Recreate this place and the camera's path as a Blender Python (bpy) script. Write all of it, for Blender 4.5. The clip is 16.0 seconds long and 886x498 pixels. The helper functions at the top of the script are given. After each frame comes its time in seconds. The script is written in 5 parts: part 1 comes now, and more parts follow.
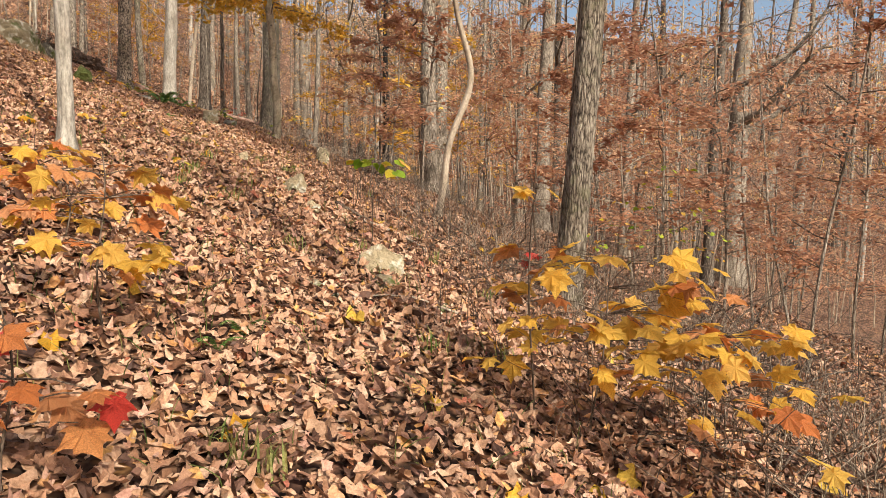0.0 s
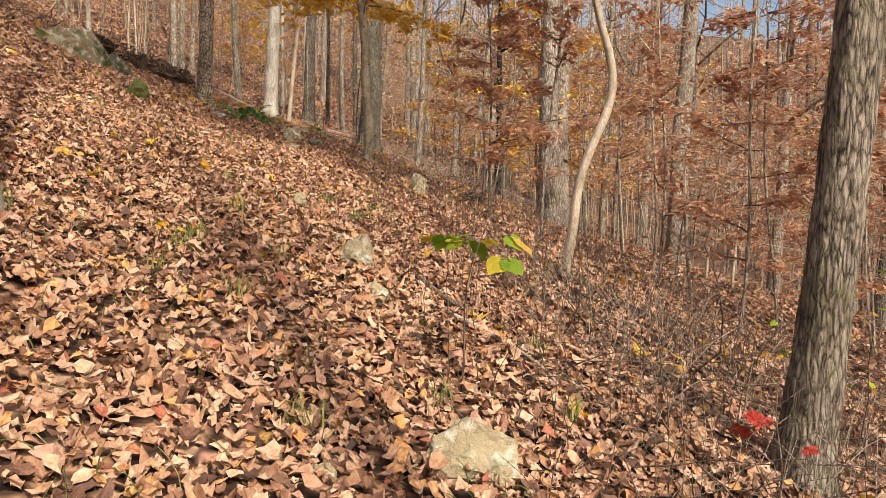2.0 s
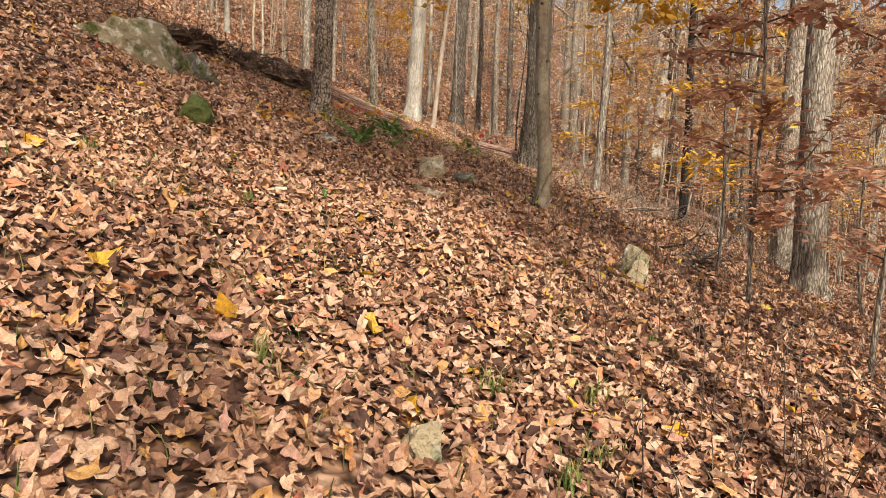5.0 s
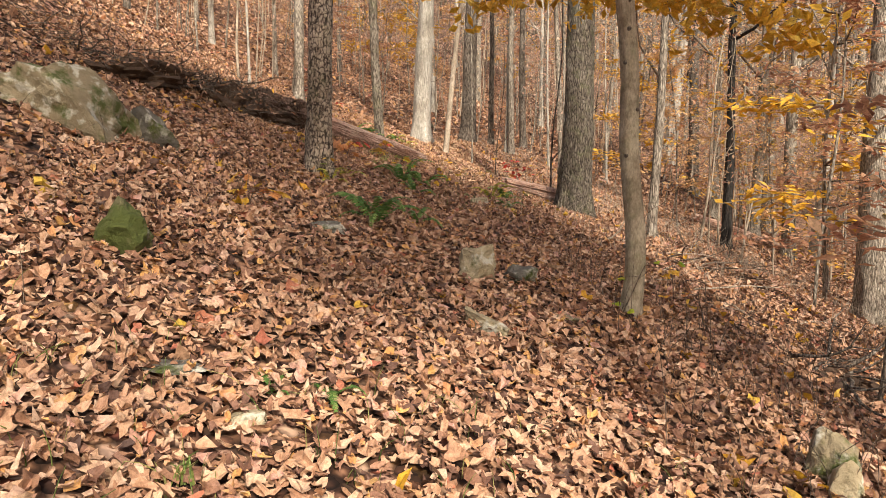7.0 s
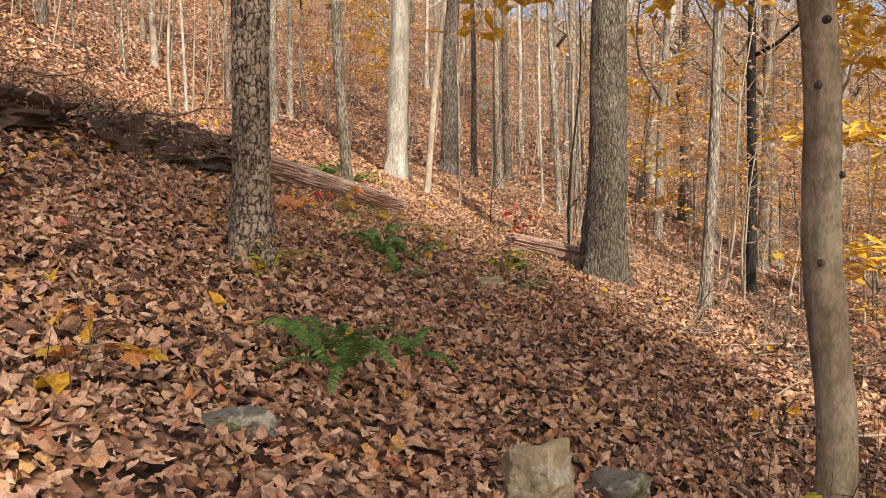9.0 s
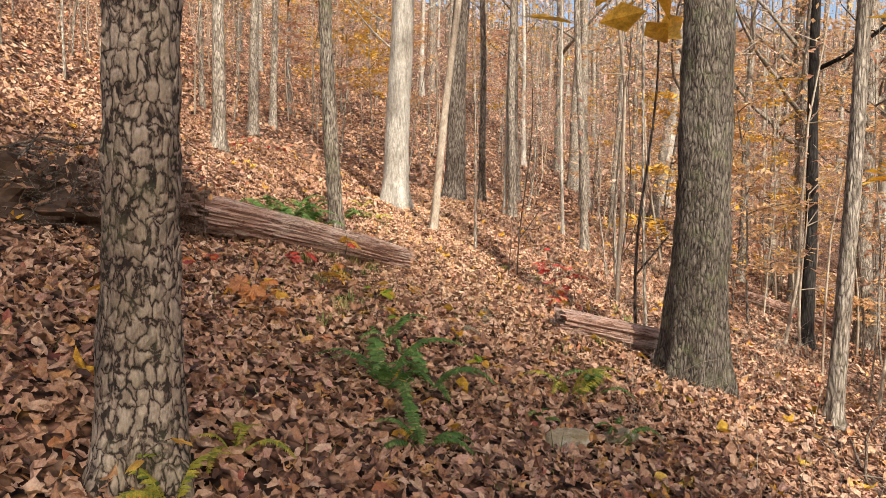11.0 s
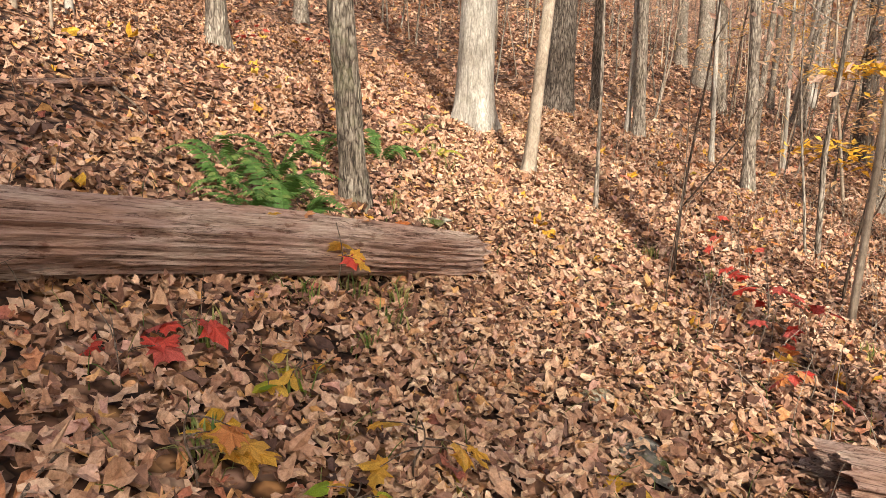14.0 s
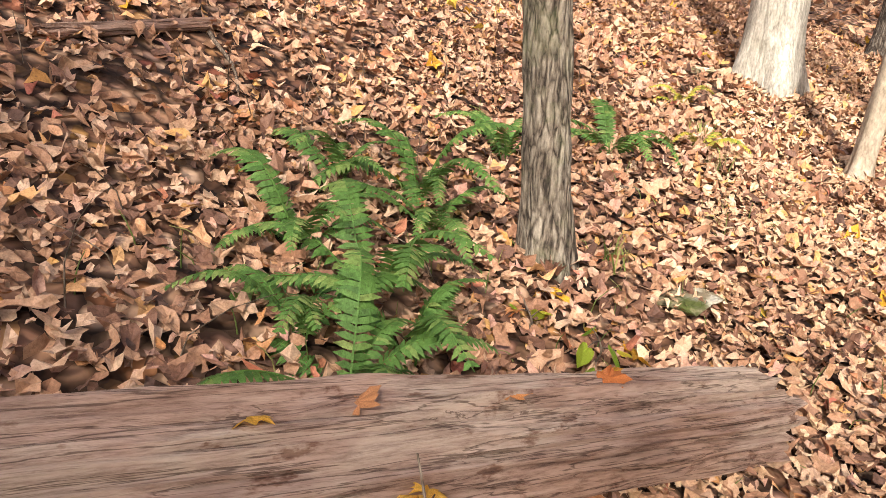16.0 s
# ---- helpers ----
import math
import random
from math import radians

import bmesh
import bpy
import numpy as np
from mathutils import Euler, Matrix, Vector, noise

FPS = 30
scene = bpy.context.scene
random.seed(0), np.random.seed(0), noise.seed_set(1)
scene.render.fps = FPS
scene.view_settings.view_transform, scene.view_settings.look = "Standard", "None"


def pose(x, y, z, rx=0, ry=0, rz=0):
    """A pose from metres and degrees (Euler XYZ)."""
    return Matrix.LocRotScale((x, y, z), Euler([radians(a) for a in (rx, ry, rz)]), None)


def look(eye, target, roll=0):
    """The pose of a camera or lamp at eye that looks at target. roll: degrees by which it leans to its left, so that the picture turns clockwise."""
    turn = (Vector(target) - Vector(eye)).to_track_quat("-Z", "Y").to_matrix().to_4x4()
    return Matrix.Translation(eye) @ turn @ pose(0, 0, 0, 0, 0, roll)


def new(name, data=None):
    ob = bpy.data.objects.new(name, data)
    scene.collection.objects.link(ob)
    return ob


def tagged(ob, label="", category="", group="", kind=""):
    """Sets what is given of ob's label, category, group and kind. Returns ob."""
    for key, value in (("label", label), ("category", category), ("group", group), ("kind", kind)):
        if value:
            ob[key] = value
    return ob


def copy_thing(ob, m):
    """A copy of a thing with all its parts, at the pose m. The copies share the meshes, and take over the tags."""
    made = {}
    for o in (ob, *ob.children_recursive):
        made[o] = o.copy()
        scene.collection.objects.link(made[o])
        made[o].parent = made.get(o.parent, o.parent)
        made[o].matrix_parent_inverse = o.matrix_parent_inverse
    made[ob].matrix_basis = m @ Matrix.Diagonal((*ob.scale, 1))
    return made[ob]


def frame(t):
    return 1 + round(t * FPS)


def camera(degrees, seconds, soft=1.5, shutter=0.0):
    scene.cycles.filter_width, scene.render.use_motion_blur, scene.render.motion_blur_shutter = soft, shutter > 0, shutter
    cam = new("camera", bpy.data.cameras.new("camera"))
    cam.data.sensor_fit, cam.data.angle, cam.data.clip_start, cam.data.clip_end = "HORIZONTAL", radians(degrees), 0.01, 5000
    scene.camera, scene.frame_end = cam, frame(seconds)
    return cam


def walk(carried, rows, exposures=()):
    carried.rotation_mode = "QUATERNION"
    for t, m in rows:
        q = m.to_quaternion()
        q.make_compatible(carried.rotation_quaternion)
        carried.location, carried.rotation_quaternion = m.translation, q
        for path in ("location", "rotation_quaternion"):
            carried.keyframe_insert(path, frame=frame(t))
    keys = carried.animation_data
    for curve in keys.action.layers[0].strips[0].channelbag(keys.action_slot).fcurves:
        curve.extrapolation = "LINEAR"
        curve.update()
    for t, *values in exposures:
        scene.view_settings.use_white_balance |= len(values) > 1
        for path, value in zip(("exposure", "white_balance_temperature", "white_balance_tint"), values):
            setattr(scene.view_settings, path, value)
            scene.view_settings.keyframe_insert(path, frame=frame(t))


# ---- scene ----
cam = camera(62.9, 16.0, soft=0.65)
PATH = [
    (0, (0.995, 0.322, -0.336), (0.937, 2.316, -0.480), 1.0),
    (0.5, (0.990, 0.952, -0.235), (0.882, 2.945, -0.359), 1.4),
    (1, (0.886, 1.631, -0.111), (0.731, 3.621, -0.233), 1.5),
    (1.5, (0.832, 2.223, -0.052), (0.587, 4.204, -0.172), 1.3),
    (2, (0.754, 2.863, 0.109), (0.389, 4.825, -0.026), 1.4),
    (2.5, (0.532, 3.514, 0.190), (0.046, 5.449, 0.047), 1.8),
    (3, (0.365, 4.176, 0.369), (-0.207, 6.085, 0.202), 1.8),
    (3.5, (0.068, 4.808, 0.492), (-0.567, 6.696, 0.318), 2.0),
    (4, (-0.205, 5.472, 0.572), (-0.892, 7.343, 0.407), 2.9),
    (6.5, (-1.634, 8.099, 1.552), (-2.425, 9.926, 1.361), 0.8),
    (7, (-1.990, 8.644, 1.714), (-2.728, 10.493, 1.528), 0.7),
    (7.5, (-2.272, 9.286, 1.825), (-2.982, 11.148, 1.658), 0.9),
    (8, (-2.603, 9.868, 1.965), (-3.307, 11.734, 1.820), 0.9),
    (8.5, (-2.825, 10.505, 2.077), (-3.521, 12.376, 1.950), 0.3),
    (9, (-3.234, 11.148, 2.174), (-3.898, 13.030, 2.045), -0.2),
    (11.5, (-4.538, 14.013, 2.794), (-5.171, 15.906, 2.681), 0.9),
    (12, (-4.700, 14.654, 2.849), (-5.397, 16.525, 2.737), 1.6),
    (12.5, (-4.947, 15.319, 2.919), (-5.668, 17.180, 2.784), 2.1),
    (13, (-5.156, 15.966, 2.974), (-5.879, 17.824, 2.807), 2.3),
    (13.5, (-5.389, 16.561, 3.025), (-6.141, 18.394, 2.749), 1.7),
    (14, (-5.680, 17.088, 3.055), (-6.531, 18.850, 2.642), 0.9),
    (14.5, (-5.999, 17.688, 3.106), (-6.995, 19.350, 2.611), 0.1),
    (15, (-6.312, 18.152, 3.173), (-7.457, 19.712, 2.668), 0.9),
    (15.5, (-6.522, 18.641, 3.208), (-7.784, 20.089, 2.651), 1.7),
    (16, (-6.744, 19.062, 3.213), (-8.089, 20.403, 2.588), 1.8),
]
walk(cam, [(t, look(eye, target, roll)) for t, eye, target, roll in PATH],
     exposures=((0, 0.38, 6750, 10), (4.2, 0.4, 6800, 10), (8, 0.58, 6750, 10), (9.2, 0.62, 6700, 10), (11.5, 0.72, 6450, 10), (12.5, 0.7, 6550, 10), (14, 0.74, 6650, 10), (15, 0.95, 6500, 10), (16, 1.0, 6450, 10)))

# ---- light: a clear autumn day, sun low on the walker's right, across the valley ----
SUN_ELEVATION, SUN_TURN = 38.0, 143.0   # degrees; turn is measured from +y towards +x
world = bpy.data.worlds.new("autumn_sky")
scene.world = world
world.use_nodes = True
wn = world.node_tree
sky = wn.nodes.new("ShaderNodeTexSky")
sky.sky_type = "NISHITA"
sky.sun_disc = False
sky.sun_elevation, sky.sun_rotation = radians(SUN_ELEVATION), radians(SUN_TURN)
sky.dust_density = 4.0
wn.links.new(sky.outputs["Color"], wn.nodes["Background"].inputs["Color"])
wn.nodes["Background"].inputs["Strength"].default_value = 0.135
sun = new("sun", bpy.data.lights.new("sun", "SUN"))
sun.data.energy, sun.data.angle, sun.data.color = 4.5, radians(1.5), (1.0, 0.94, 0.84)
sun_way = Vector((math.sin(radians(SUN_TURN)) * math.cos(radians(SUN_ELEVATION)),
                  math.cos(radians(SUN_TURN)) * math.cos(radians(SUN_ELEVATION)), math.sin(radians(SUN_ELEVATION))))
sun.matrix_world = look(sun_way * 60, (0, 0, 0))


# ---- materials ----
def shader(name, rough=0.8):
    mat = bpy.data.materials.new(name)
    mat.use_nodes = True
    nt = mat.node_tree
    bsdf = nt.nodes["Principled BSDF"]
    bsdf.inputs["Roughness"].default_value = rough
    bsdf.inputs["Specular IOR Level"].default_value = 0.25
    return mat, nt, bsdf


def node(nt, kind, **inputs):
    n = nt.nodes.new(kind)
    for key, value in inputs.items():
        n.inputs[key.replace("_", " ")].default_value = value
    return n


def ramp(nt, source, stops, smooth=True):
    r = nt.nodes.new("ShaderNodeValToRGB")
    r.color_ramp.interpolation = "LINEAR" if smooth else "CONSTANT"
    el = r.color_ramp.elements
    while len(el) < len(stops):
        el.new(0.5)
    for e, (at, colour) in zip(el, stops):
        e.position, e.color = at, (*colour, 1)
    nt.links.new(source, r.inputs["Fac"])
    return r.outputs["Color"]


def blend(nt, fac, a, b, how="MIX"):
    n = nt.nodes.new("ShaderNodeMix")
    n.data_type, n.blend_type = "RGBA", how
    for value, slot in ((fac, 0), (a, 6), (b, 7)):
        if isinstance(value, bpy.types.NodeSocket):
            nt.links.new(value, n.inputs[slot])
        else:
            n.inputs[slot].default_value = value if slot == 0 else (*value, 1)
    return n.outputs[2]


def coords(nt, kind="Object", scale=(1, 1, 1)):
    c = nt.nodes.new("ShaderNodeTexCoord")
    m = nt.nodes.new("ShaderNodeMapping")
    m.inputs["Scale"].default_value = scale
    nt.links.new(c.outputs[kind], m.inputs["Vector"])
    return m.outputs["Vector"]


def bump(nt, bsdf, height, strength, distance):
    b = node(nt, "ShaderNodeBump", Strength=strength, Distance=distance)
    nt.links.new(height, b.inputs["Height"])
    nt.links.new(b.outputs["Normal"], bsdf.inputs["Normal"])


def noise_at(nt, vector, scale, detail=4.0, rough=0.6):
    n = node(nt, "ShaderNodeTexNoise", Scale=scale, Detail=detail, Roughness=rough)
    nt.links.new(vector, n.inputs["Vector"])
    return n.outputs["Fac"]


def bark_material(name, dark, mid, light, ridge=26.0, deep=0.012, moss=0.0, stretch=0.16, blocks=1.0, crack=0.3, square=False):
    """Plates between dark cracks: ridge is the number of plates to the metre across, stretch how much longer than wide they are."""
    mat, nt, bsdf = shader(name, 0.9)
    v = coords(nt, "Object", (1, 1, stretch))
    warp = nt.nodes.new("ShaderNodeTexNoise")
    warp.inputs["Scale"].default_value = ridge * 0.5
    warp.inputs["Detail"].default_value = 4.0
    nt.links.new(v, warp.inputs["Vector"])
    mixv = nt.nodes.new("ShaderNodeMix")
    mixv.data_type = "VECTOR"
    mixv.inputs[0].default_value = 2.2 / ridge
    nt.links.new(v, mixv.inputs[4])
    nt.links.new(warp.outputs["Color"], mixv.inputs[5])
    gap = nt.nodes.new("ShaderNodeMath")
    gap.operation = "SUBTRACT"
    for slot, feature in enumerate(("F2", "F1")):
        vor = node(nt, "ShaderNodeTexVoronoi", Scale=ridge)
        vor.feature, vor.distance = feature, "CHEBYCHEV" if square else "EUCLIDEAN"
        nt.links.new(mixv.outputs[1], vor.inputs["Vector"])
        nt.links.new(vor.outputs["Distance"], gap.inputs[slot])
    fine = noise_at(nt, coords(nt, "Object", (1, 1, 0.4)), 70.0, 6.0, 0.75)
    wide = noise_at(nt, coords(nt, "Object", (1, 1, 0.5)), 3.2, 3.0, 0.55)
    furrow = noise_at(nt, coords(nt, "Object", (1, 1, stretch * 0.6)), ridge * 1.5, 6.0, 0.7)
    relief = nt.nodes.new("ShaderNodeMath")
    relief.operation = "MULTIPLY_ADD"
    relief.inputs[1].default_value = blocks
    nt.links.new(gap.outputs[0], relief.inputs[0])
    nt.links.new(furrow, relief.inputs[2])
    low = 0.4 + 0.1 * blocks
    ridges = ramp(nt, relief.outputs[0], [(low - 0.04, dark), (low + crack * 0.45, mid), (low + crack * 1.5, light)])
    fleck = ramp(nt, fine, [(0.32, (0.5, 0.48, 0.46)), (0.66, (1.3, 1.3, 1.28))])
    col = blend(nt, 0.85, ridges, fleck, "MULTIPLY")
    spots = ramp(nt, wide, [(0.35, (0.62, 0.57, 0.52)), (0.62, (1.15, 1.15, 1.12))])
    col = blend(nt, 0.75, col, spots, "MULTIPLY")
    if moss:
        green = ramp(nt, noise_at(nt, coords(nt), 6.0, 5.0, 0.7), [(0.5, (0, 0, 0)), (0.66, (moss, moss, moss))])
        col = blend(nt, green, col, (0.16, 0.17, 0.08))
    nt.links.new(col, bsdf.inputs["Base Color"])
    add = nt.nodes.new("ShaderNodeMath")
    add.operation = "MULTIPLY_ADD"
    add.inputs[1].default_value = 0.3
    nt.links.new(fine, add.inputs[0])
    nt.links.new(relief.outputs[0], add.inputs[2])
    bump(nt, bsdf, add.outputs[0], 1.0, deep)
    return mat


BARK_OAK = bark_material("furrowed_grey_bark", (0.035, 0.027, 0.021), (0.17, 0.138, 0.108), (0.34, 0.295, 0.24), 38, 0.02, 0.35, 0.24, 0.9, 0.24)
BARK_THICK = bark_material("dark_furrowed_bark", (0.026, 0.02, 0.016), (0.11, 0.09, 0.072), (0.22, 0.19, 0.155), 36, 0.026, 0.4, 0.3, 0.9, 0.24)
BARK_PLATE = bark_material("blocky_brown_bark", (0.04, 0.03, 0.024), (0.24, 0.185, 0.145), (0.42, 0.345, 0.27), 27, 0.01, 0.25, 0.6, 1.9, 0.24, True)
BARK_WHITE = bark_material("pale_smooth_bark", (0.24, 0.22, 0.19), (0.4, 0.37, 0.325), (0.53, 0.5, 0.445), 26, 0.007, 0.15, 0.2, 0.5)
BARK_DARK = bark_material("dark_brown_bark", (0.035, 0.028, 0.023), (0.12, 0.098, 0.08), (0.25, 0.215, 0.18), 34, 0.018, 0.0, 0.2)
BARK_BLACK = bark_material("near_black_bark", (0.006, 0.005, 0.005), (0.02, 0.017, 0.015), (0.045, 0.04, 0.036), 30, 0.01)
BARK_BEECH = bark_material("smooth_olive_grey_bark", (0.22, 0.18, 0.125), (0.34, 0.285, 0.21), (0.45, 0.385, 0.3), 10, 0.004, 0.4, 0.9, 0.3)
BARK_PALE = bark_material("pale_tan_smooth_bark", (0.28, 0.225, 0.17), (0.39, 0.325, 0.255), (0.48, 0.41, 0.33), 10, 0.003, 0.15, 0.9, 0.2)
BARK_GREY = bark_material("grey_brown_bark", (0.075, 0.06, 0.048), (0.23, 0.195, 0.16), (0.42, 0.37, 0.31), 36, 0.014, 0.15, 0.22)


def litter_stops(k=1.0):
    base = [(0.0, (0.07, 0.038, 0.028)), (0.12, (0.2, 0.103, 0.068)), (0.27, (0.34, 0.185, 0.112)), (0.44, (0.44, 0.26, 0.16)),
            (0.62, (0.51, 0.325, 0.21)), (0.8, (0.57, 0.4, 0.28)), (0.88, (0.48, 0.27, 0.21)), (0.95, (0.58, 0.34, 0.12)), (1.0, (0.36, 0.12, 0.085))]
    return [(a, tuple(c * k for c in col)) for a, col in base]


def leaf_material(name, stops, rough=0.55, thin=0.0, source="Random Per Island"):
    mat, nt, bsdf = shader(name, rough)
    if source == "Random Per Island":
        src = nt.nodes.new("ShaderNodeNewGeometry").outputs["Random Per Island"]
    else:
        src = nt.nodes.new("ShaderNodeObjectInfo").outputs["Random"]
    col = ramp(nt, src, stops)
    v = coords(nt)
    blot = ramp(nt, noise_at(nt, v, 38.0, 3.0), [(0.3, (0.6, 0.53, 0.47)), (0.62, (1.1, 1.08, 1.06))])
    col = blend(nt, 0.85, col, blot, "MULTIPLY")
    vein = ramp(nt, noise_at(nt, v, 150.0, 3.0, 0.7), [(0.36, (0.62, 0.58, 0.55)), (0.56, (1.06, 1.05, 1.04))])
    col = blend(nt, 0.6, col, vein, "MULTIPLY")
    nt.links.new(col, bsdf.inputs["Base Color"])
    bump(nt, bsdf, noise_at(nt, v, 80.0, 3.0), 0.6, 0.006)
    if thin:
        out = nt.nodes["Material Output"]
        tr = nt.nodes.new("ShaderNodeBsdfTranslucent")
        nt.links.new(col, tr.inputs["Color"])
        mx = nt.nodes.new("ShaderNodeMixShader")
        mx.inputs[0].default_value = thin
        nt.links.new(bsdf.outputs[0], mx.inputs[1])
        nt.links.new(tr.outputs[0], mx.inputs[2])
        nt.links.new(mx.outputs[0], out.inputs["Surface"])
    return mat


LITTER = leaf_material("fallen_leaves", litter_stops(), 0.6)
TRODDEN = leaf_material("trodden_leaves", [(0, (0.4, 0.24, 0.14)), (0.4, (0.58, 0.39, 0.24)), (1, (0.7, 0.52, 0.35))], 0.65)
# mid-distance haze put into the colour: paler, pinker leaves
LEAF_HAZE = leaf_material("haze_tinted_leaves", [(0, (0.6, 0.38, 0.3)), (0.4, (0.74, 0.52, 0.42)), (0.75, (0.8, 0.6, 0.45)), (1, (0.82, 0.58, 0.28))], 0.6, 0.5)
LEAF_BROWN = leaf_material("copper_brown_leaves", [(0, (0.36, 0.17, 0.11)), (0.4, (0.56, 0.3, 0.185)), (0.75, (0.66, 0.4, 0.25)), (1, (0.74, 0.52, 0.34))], 0.55, 0.55)
LEAF_ORANGE = leaf_material("orange_leaves", [(0, (0.64, 0.4, 0.22)), (0.45, (0.8, 0.53, 0.27)), (0.8, (0.84, 0.62, 0.32)), (1, (0.72, 0.45, 0.3))], 0.55, 0.55)
# distance haze is painted into this leaf colour as paleness
LEAF_FAR_HAZE = leaf_material("haze_pale_distant_leaves", [(0, (0.62, 0.45, 0.36)), (0.4, (0.8, 0.6, 0.47)), (0.75, (0.86, 0.68, 0.48)), (1, (0.8, 0.55, 0.34))], 0.6, 0.5)
LEAF_GOLD = leaf_material("golden_leaves", [(0, (0.66, 0.36, 0.04)), (0.5, (0.78, 0.46, 0.05)), (1, (0.72, 0.52, 0.1))], 0.5, 0.35)
MAPLE_GOLD = leaf_material("golden_maple_leaf", [(0, (0.86, 0.5, 0.08)), (0.5, (0.94, 0.64, 0.12)), (1, (0.92, 0.6, 0.16))], 0.5, 0.55, "Random")
MAPLE_ORANGE = leaf_material("orange_maple_leaf", [(0, (0.6, 0.2, 0.06)), (0.5, (0.72, 0.33, 0.12)), (1, (0.55, 0.26, 0.12))], 0.5, 0.35, "Random")
MAPLE_RED = leaf_material("red_maple_leaf", [(0, (0.55, 0.05, 0.035)), (0.6, (0.68, 0.1, 0.07)), (1, (0.5, 0.12, 0.1))], 0.5, 0.35, "Random")
LEAF_LIME_ONE = leaf_material("yellow_green_leaf", [(0, (0.2, 0.38, 0.03)), (0.5, (0.4, 0.52, 0.05)), (1, (0.8, 0.62, 0.06))], 0.5, 0.4, "Random")
FERN_GREEN = leaf_material("fern_green", [(0, (0.07, 0.155, 0.035)), (0.6, (0.13, 0.265, 0.06)), (1, (0.28, 0.37, 0.11))], 0.5, 0.35)
FERN_YELLOW = leaf_material("fading_fern", [(0, (0.1, 0.2, 0.04)), (0.5, (0.42, 0.42, 0.06)), (1, (0.62, 0.5, 0.08))], 0.5, 0.3)
GRASS = leaf_material("grass_green", [(0, (0.08, 0.15, 0.03)), (0.6, (0.2, 0.26, 0.07)), (1, (0.4, 0.36, 0.14))], 0.6, 0.25)


def soil_material():
    mat, nt, bsdf = shader("leaf_covered_soil", 0.9)
    v = coords(nt)
    warp = nt.nodes.new("ShaderNodeTexNoise")
    warp.inputs["Scale"].default_value = 11.0
    nt.links.new(v, warp.inputs["Vector"])
    mixv = nt.nodes.new("ShaderNodeMix")
    mixv.data_type = "VECTOR"
    mixv.inputs[0].default_value = 0.07
    nt.links.new(v, mixv.inputs[4])
    nt.links.new(warp.outputs["Color"], mixv.inputs[5])
    vor = node(nt, "ShaderNodeTexVoronoi", Scale=14.0)
    nt.links.new(mixv.outputs[1], vor.inputs["Vector"])
    sep = nt.nodes.new("ShaderNodeSeparateColor")
    nt.links.new(vor.outputs["Color"], sep.inputs[0])
    col = ramp(nt, sep.outputs[0], litter_stops(0.9))
    # shade in the gaps between leaves, painted as dark cell rims
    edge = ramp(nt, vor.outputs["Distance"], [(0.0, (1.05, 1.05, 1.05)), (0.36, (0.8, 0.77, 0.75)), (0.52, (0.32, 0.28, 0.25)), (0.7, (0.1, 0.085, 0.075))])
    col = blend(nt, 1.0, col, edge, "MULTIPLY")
    wide = ramp(nt, noise_at(nt, v, 0.45, 4.0), [(0.32, (0.72, 0.66, 0.62)), (0.6, (1.08, 1.06, 1.05))])
    col = blend(nt, 1.0, col, wide, "MULTIPLY")
    nt.links.new(col, bsdf.inputs["Base Color"])
    bump(nt, bsdf, vor.outputs["Distance"], 0.8, 0.05)
    return mat


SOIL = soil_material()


def rock_material(name, a, b, c, moss):
    mat, nt, bsdf = shader(name, 0.9)
    v = coords(nt)
    n1, n2 = noise_at(nt, v, 5.0, 6.0, 0.65), noise_at(nt, v, 28.0, 5.0, 0.7)
    col = blend(nt, n2, ramp(nt, n1, [(0.3, a), (0.5, b), (0.7, c)]), b)
    lich = ramp(nt, noise_at(nt, v, 11.0, 3.0, 0.5), [(0.54, (0, 0, 0)), (0.64, (0.7, 0.7, 0.7))])
    col = blend(nt, lich, col, (0.6, 0.57, 0.47))
    if moss:
        green = ramp(nt, noise_at(nt, v, 4.0, 5.0, 0.7), [(0.62 - moss * 0.3, (0, 0, 0)), (0.72 - moss * 0.25, (1, 1, 1))])
        col = blend(nt, green, col, (0.085, 0.1, 0.025))
    nt.links.new(col, bsdf.inputs["Base Color"])
    add = nt.nodes.new("ShaderNodeMath")
    nt.links.new(n1, add.inputs[0])
    nt.links.new(n2, add.inputs[1])
    bump(nt, bsdf, add.outputs[0], 0.9, 0.03)
    return mat


ROCK = rock_material("lichen_rock", (0.2, 0.15, 0.085), (0.37, 0.3, 0.185), (0.52, 0.45, 0.32), 0.15)
ROCK_MOSS = rock_material("mossy_rock", (0.13, 0.1, 0.06), (0.28, 0.225, 0.14), (0.42, 0.36, 0.25), 0.45)
ROCK_GREEN = rock_material("moss_covered_rock", (0.1, 0.085, 0.05), (0.19, 0.16, 0.09), (0.28, 0.24, 0.15), 0.9)
ROCK_DARK = rock_material("dark_rock", (0.07, 0.062, 0.05), (0.16, 0.142, 0.115), (0.27, 0.245, 0.2), 0.3)


def earth_material():
    mat, nt, bsdf = shader("shadow_dark_earth", 0.95)
    n1, n2 = noise_at(nt, coords(nt), 9.0, 6.0, 0.7), noise_at(nt, coords(nt), 45.0, 4.0, 0.7)
    # the slope hump's shadow is put into this dark earth colour
    col = blend(nt, n2, ramp(nt, n1, [(0.3, (0.03, 0.02, 0.014)), (0.55, (0.09, 0.055, 0.035)), (0.72, (0.2, 0.11, 0.065))]), (0.07, 0.045, 0.03))
    nt.links.new(col, bsdf.inputs["Base Color"])
    bump(nt, bsdf, n1, 0.7, 0.02)
    return mat


EARTH = earth_material()


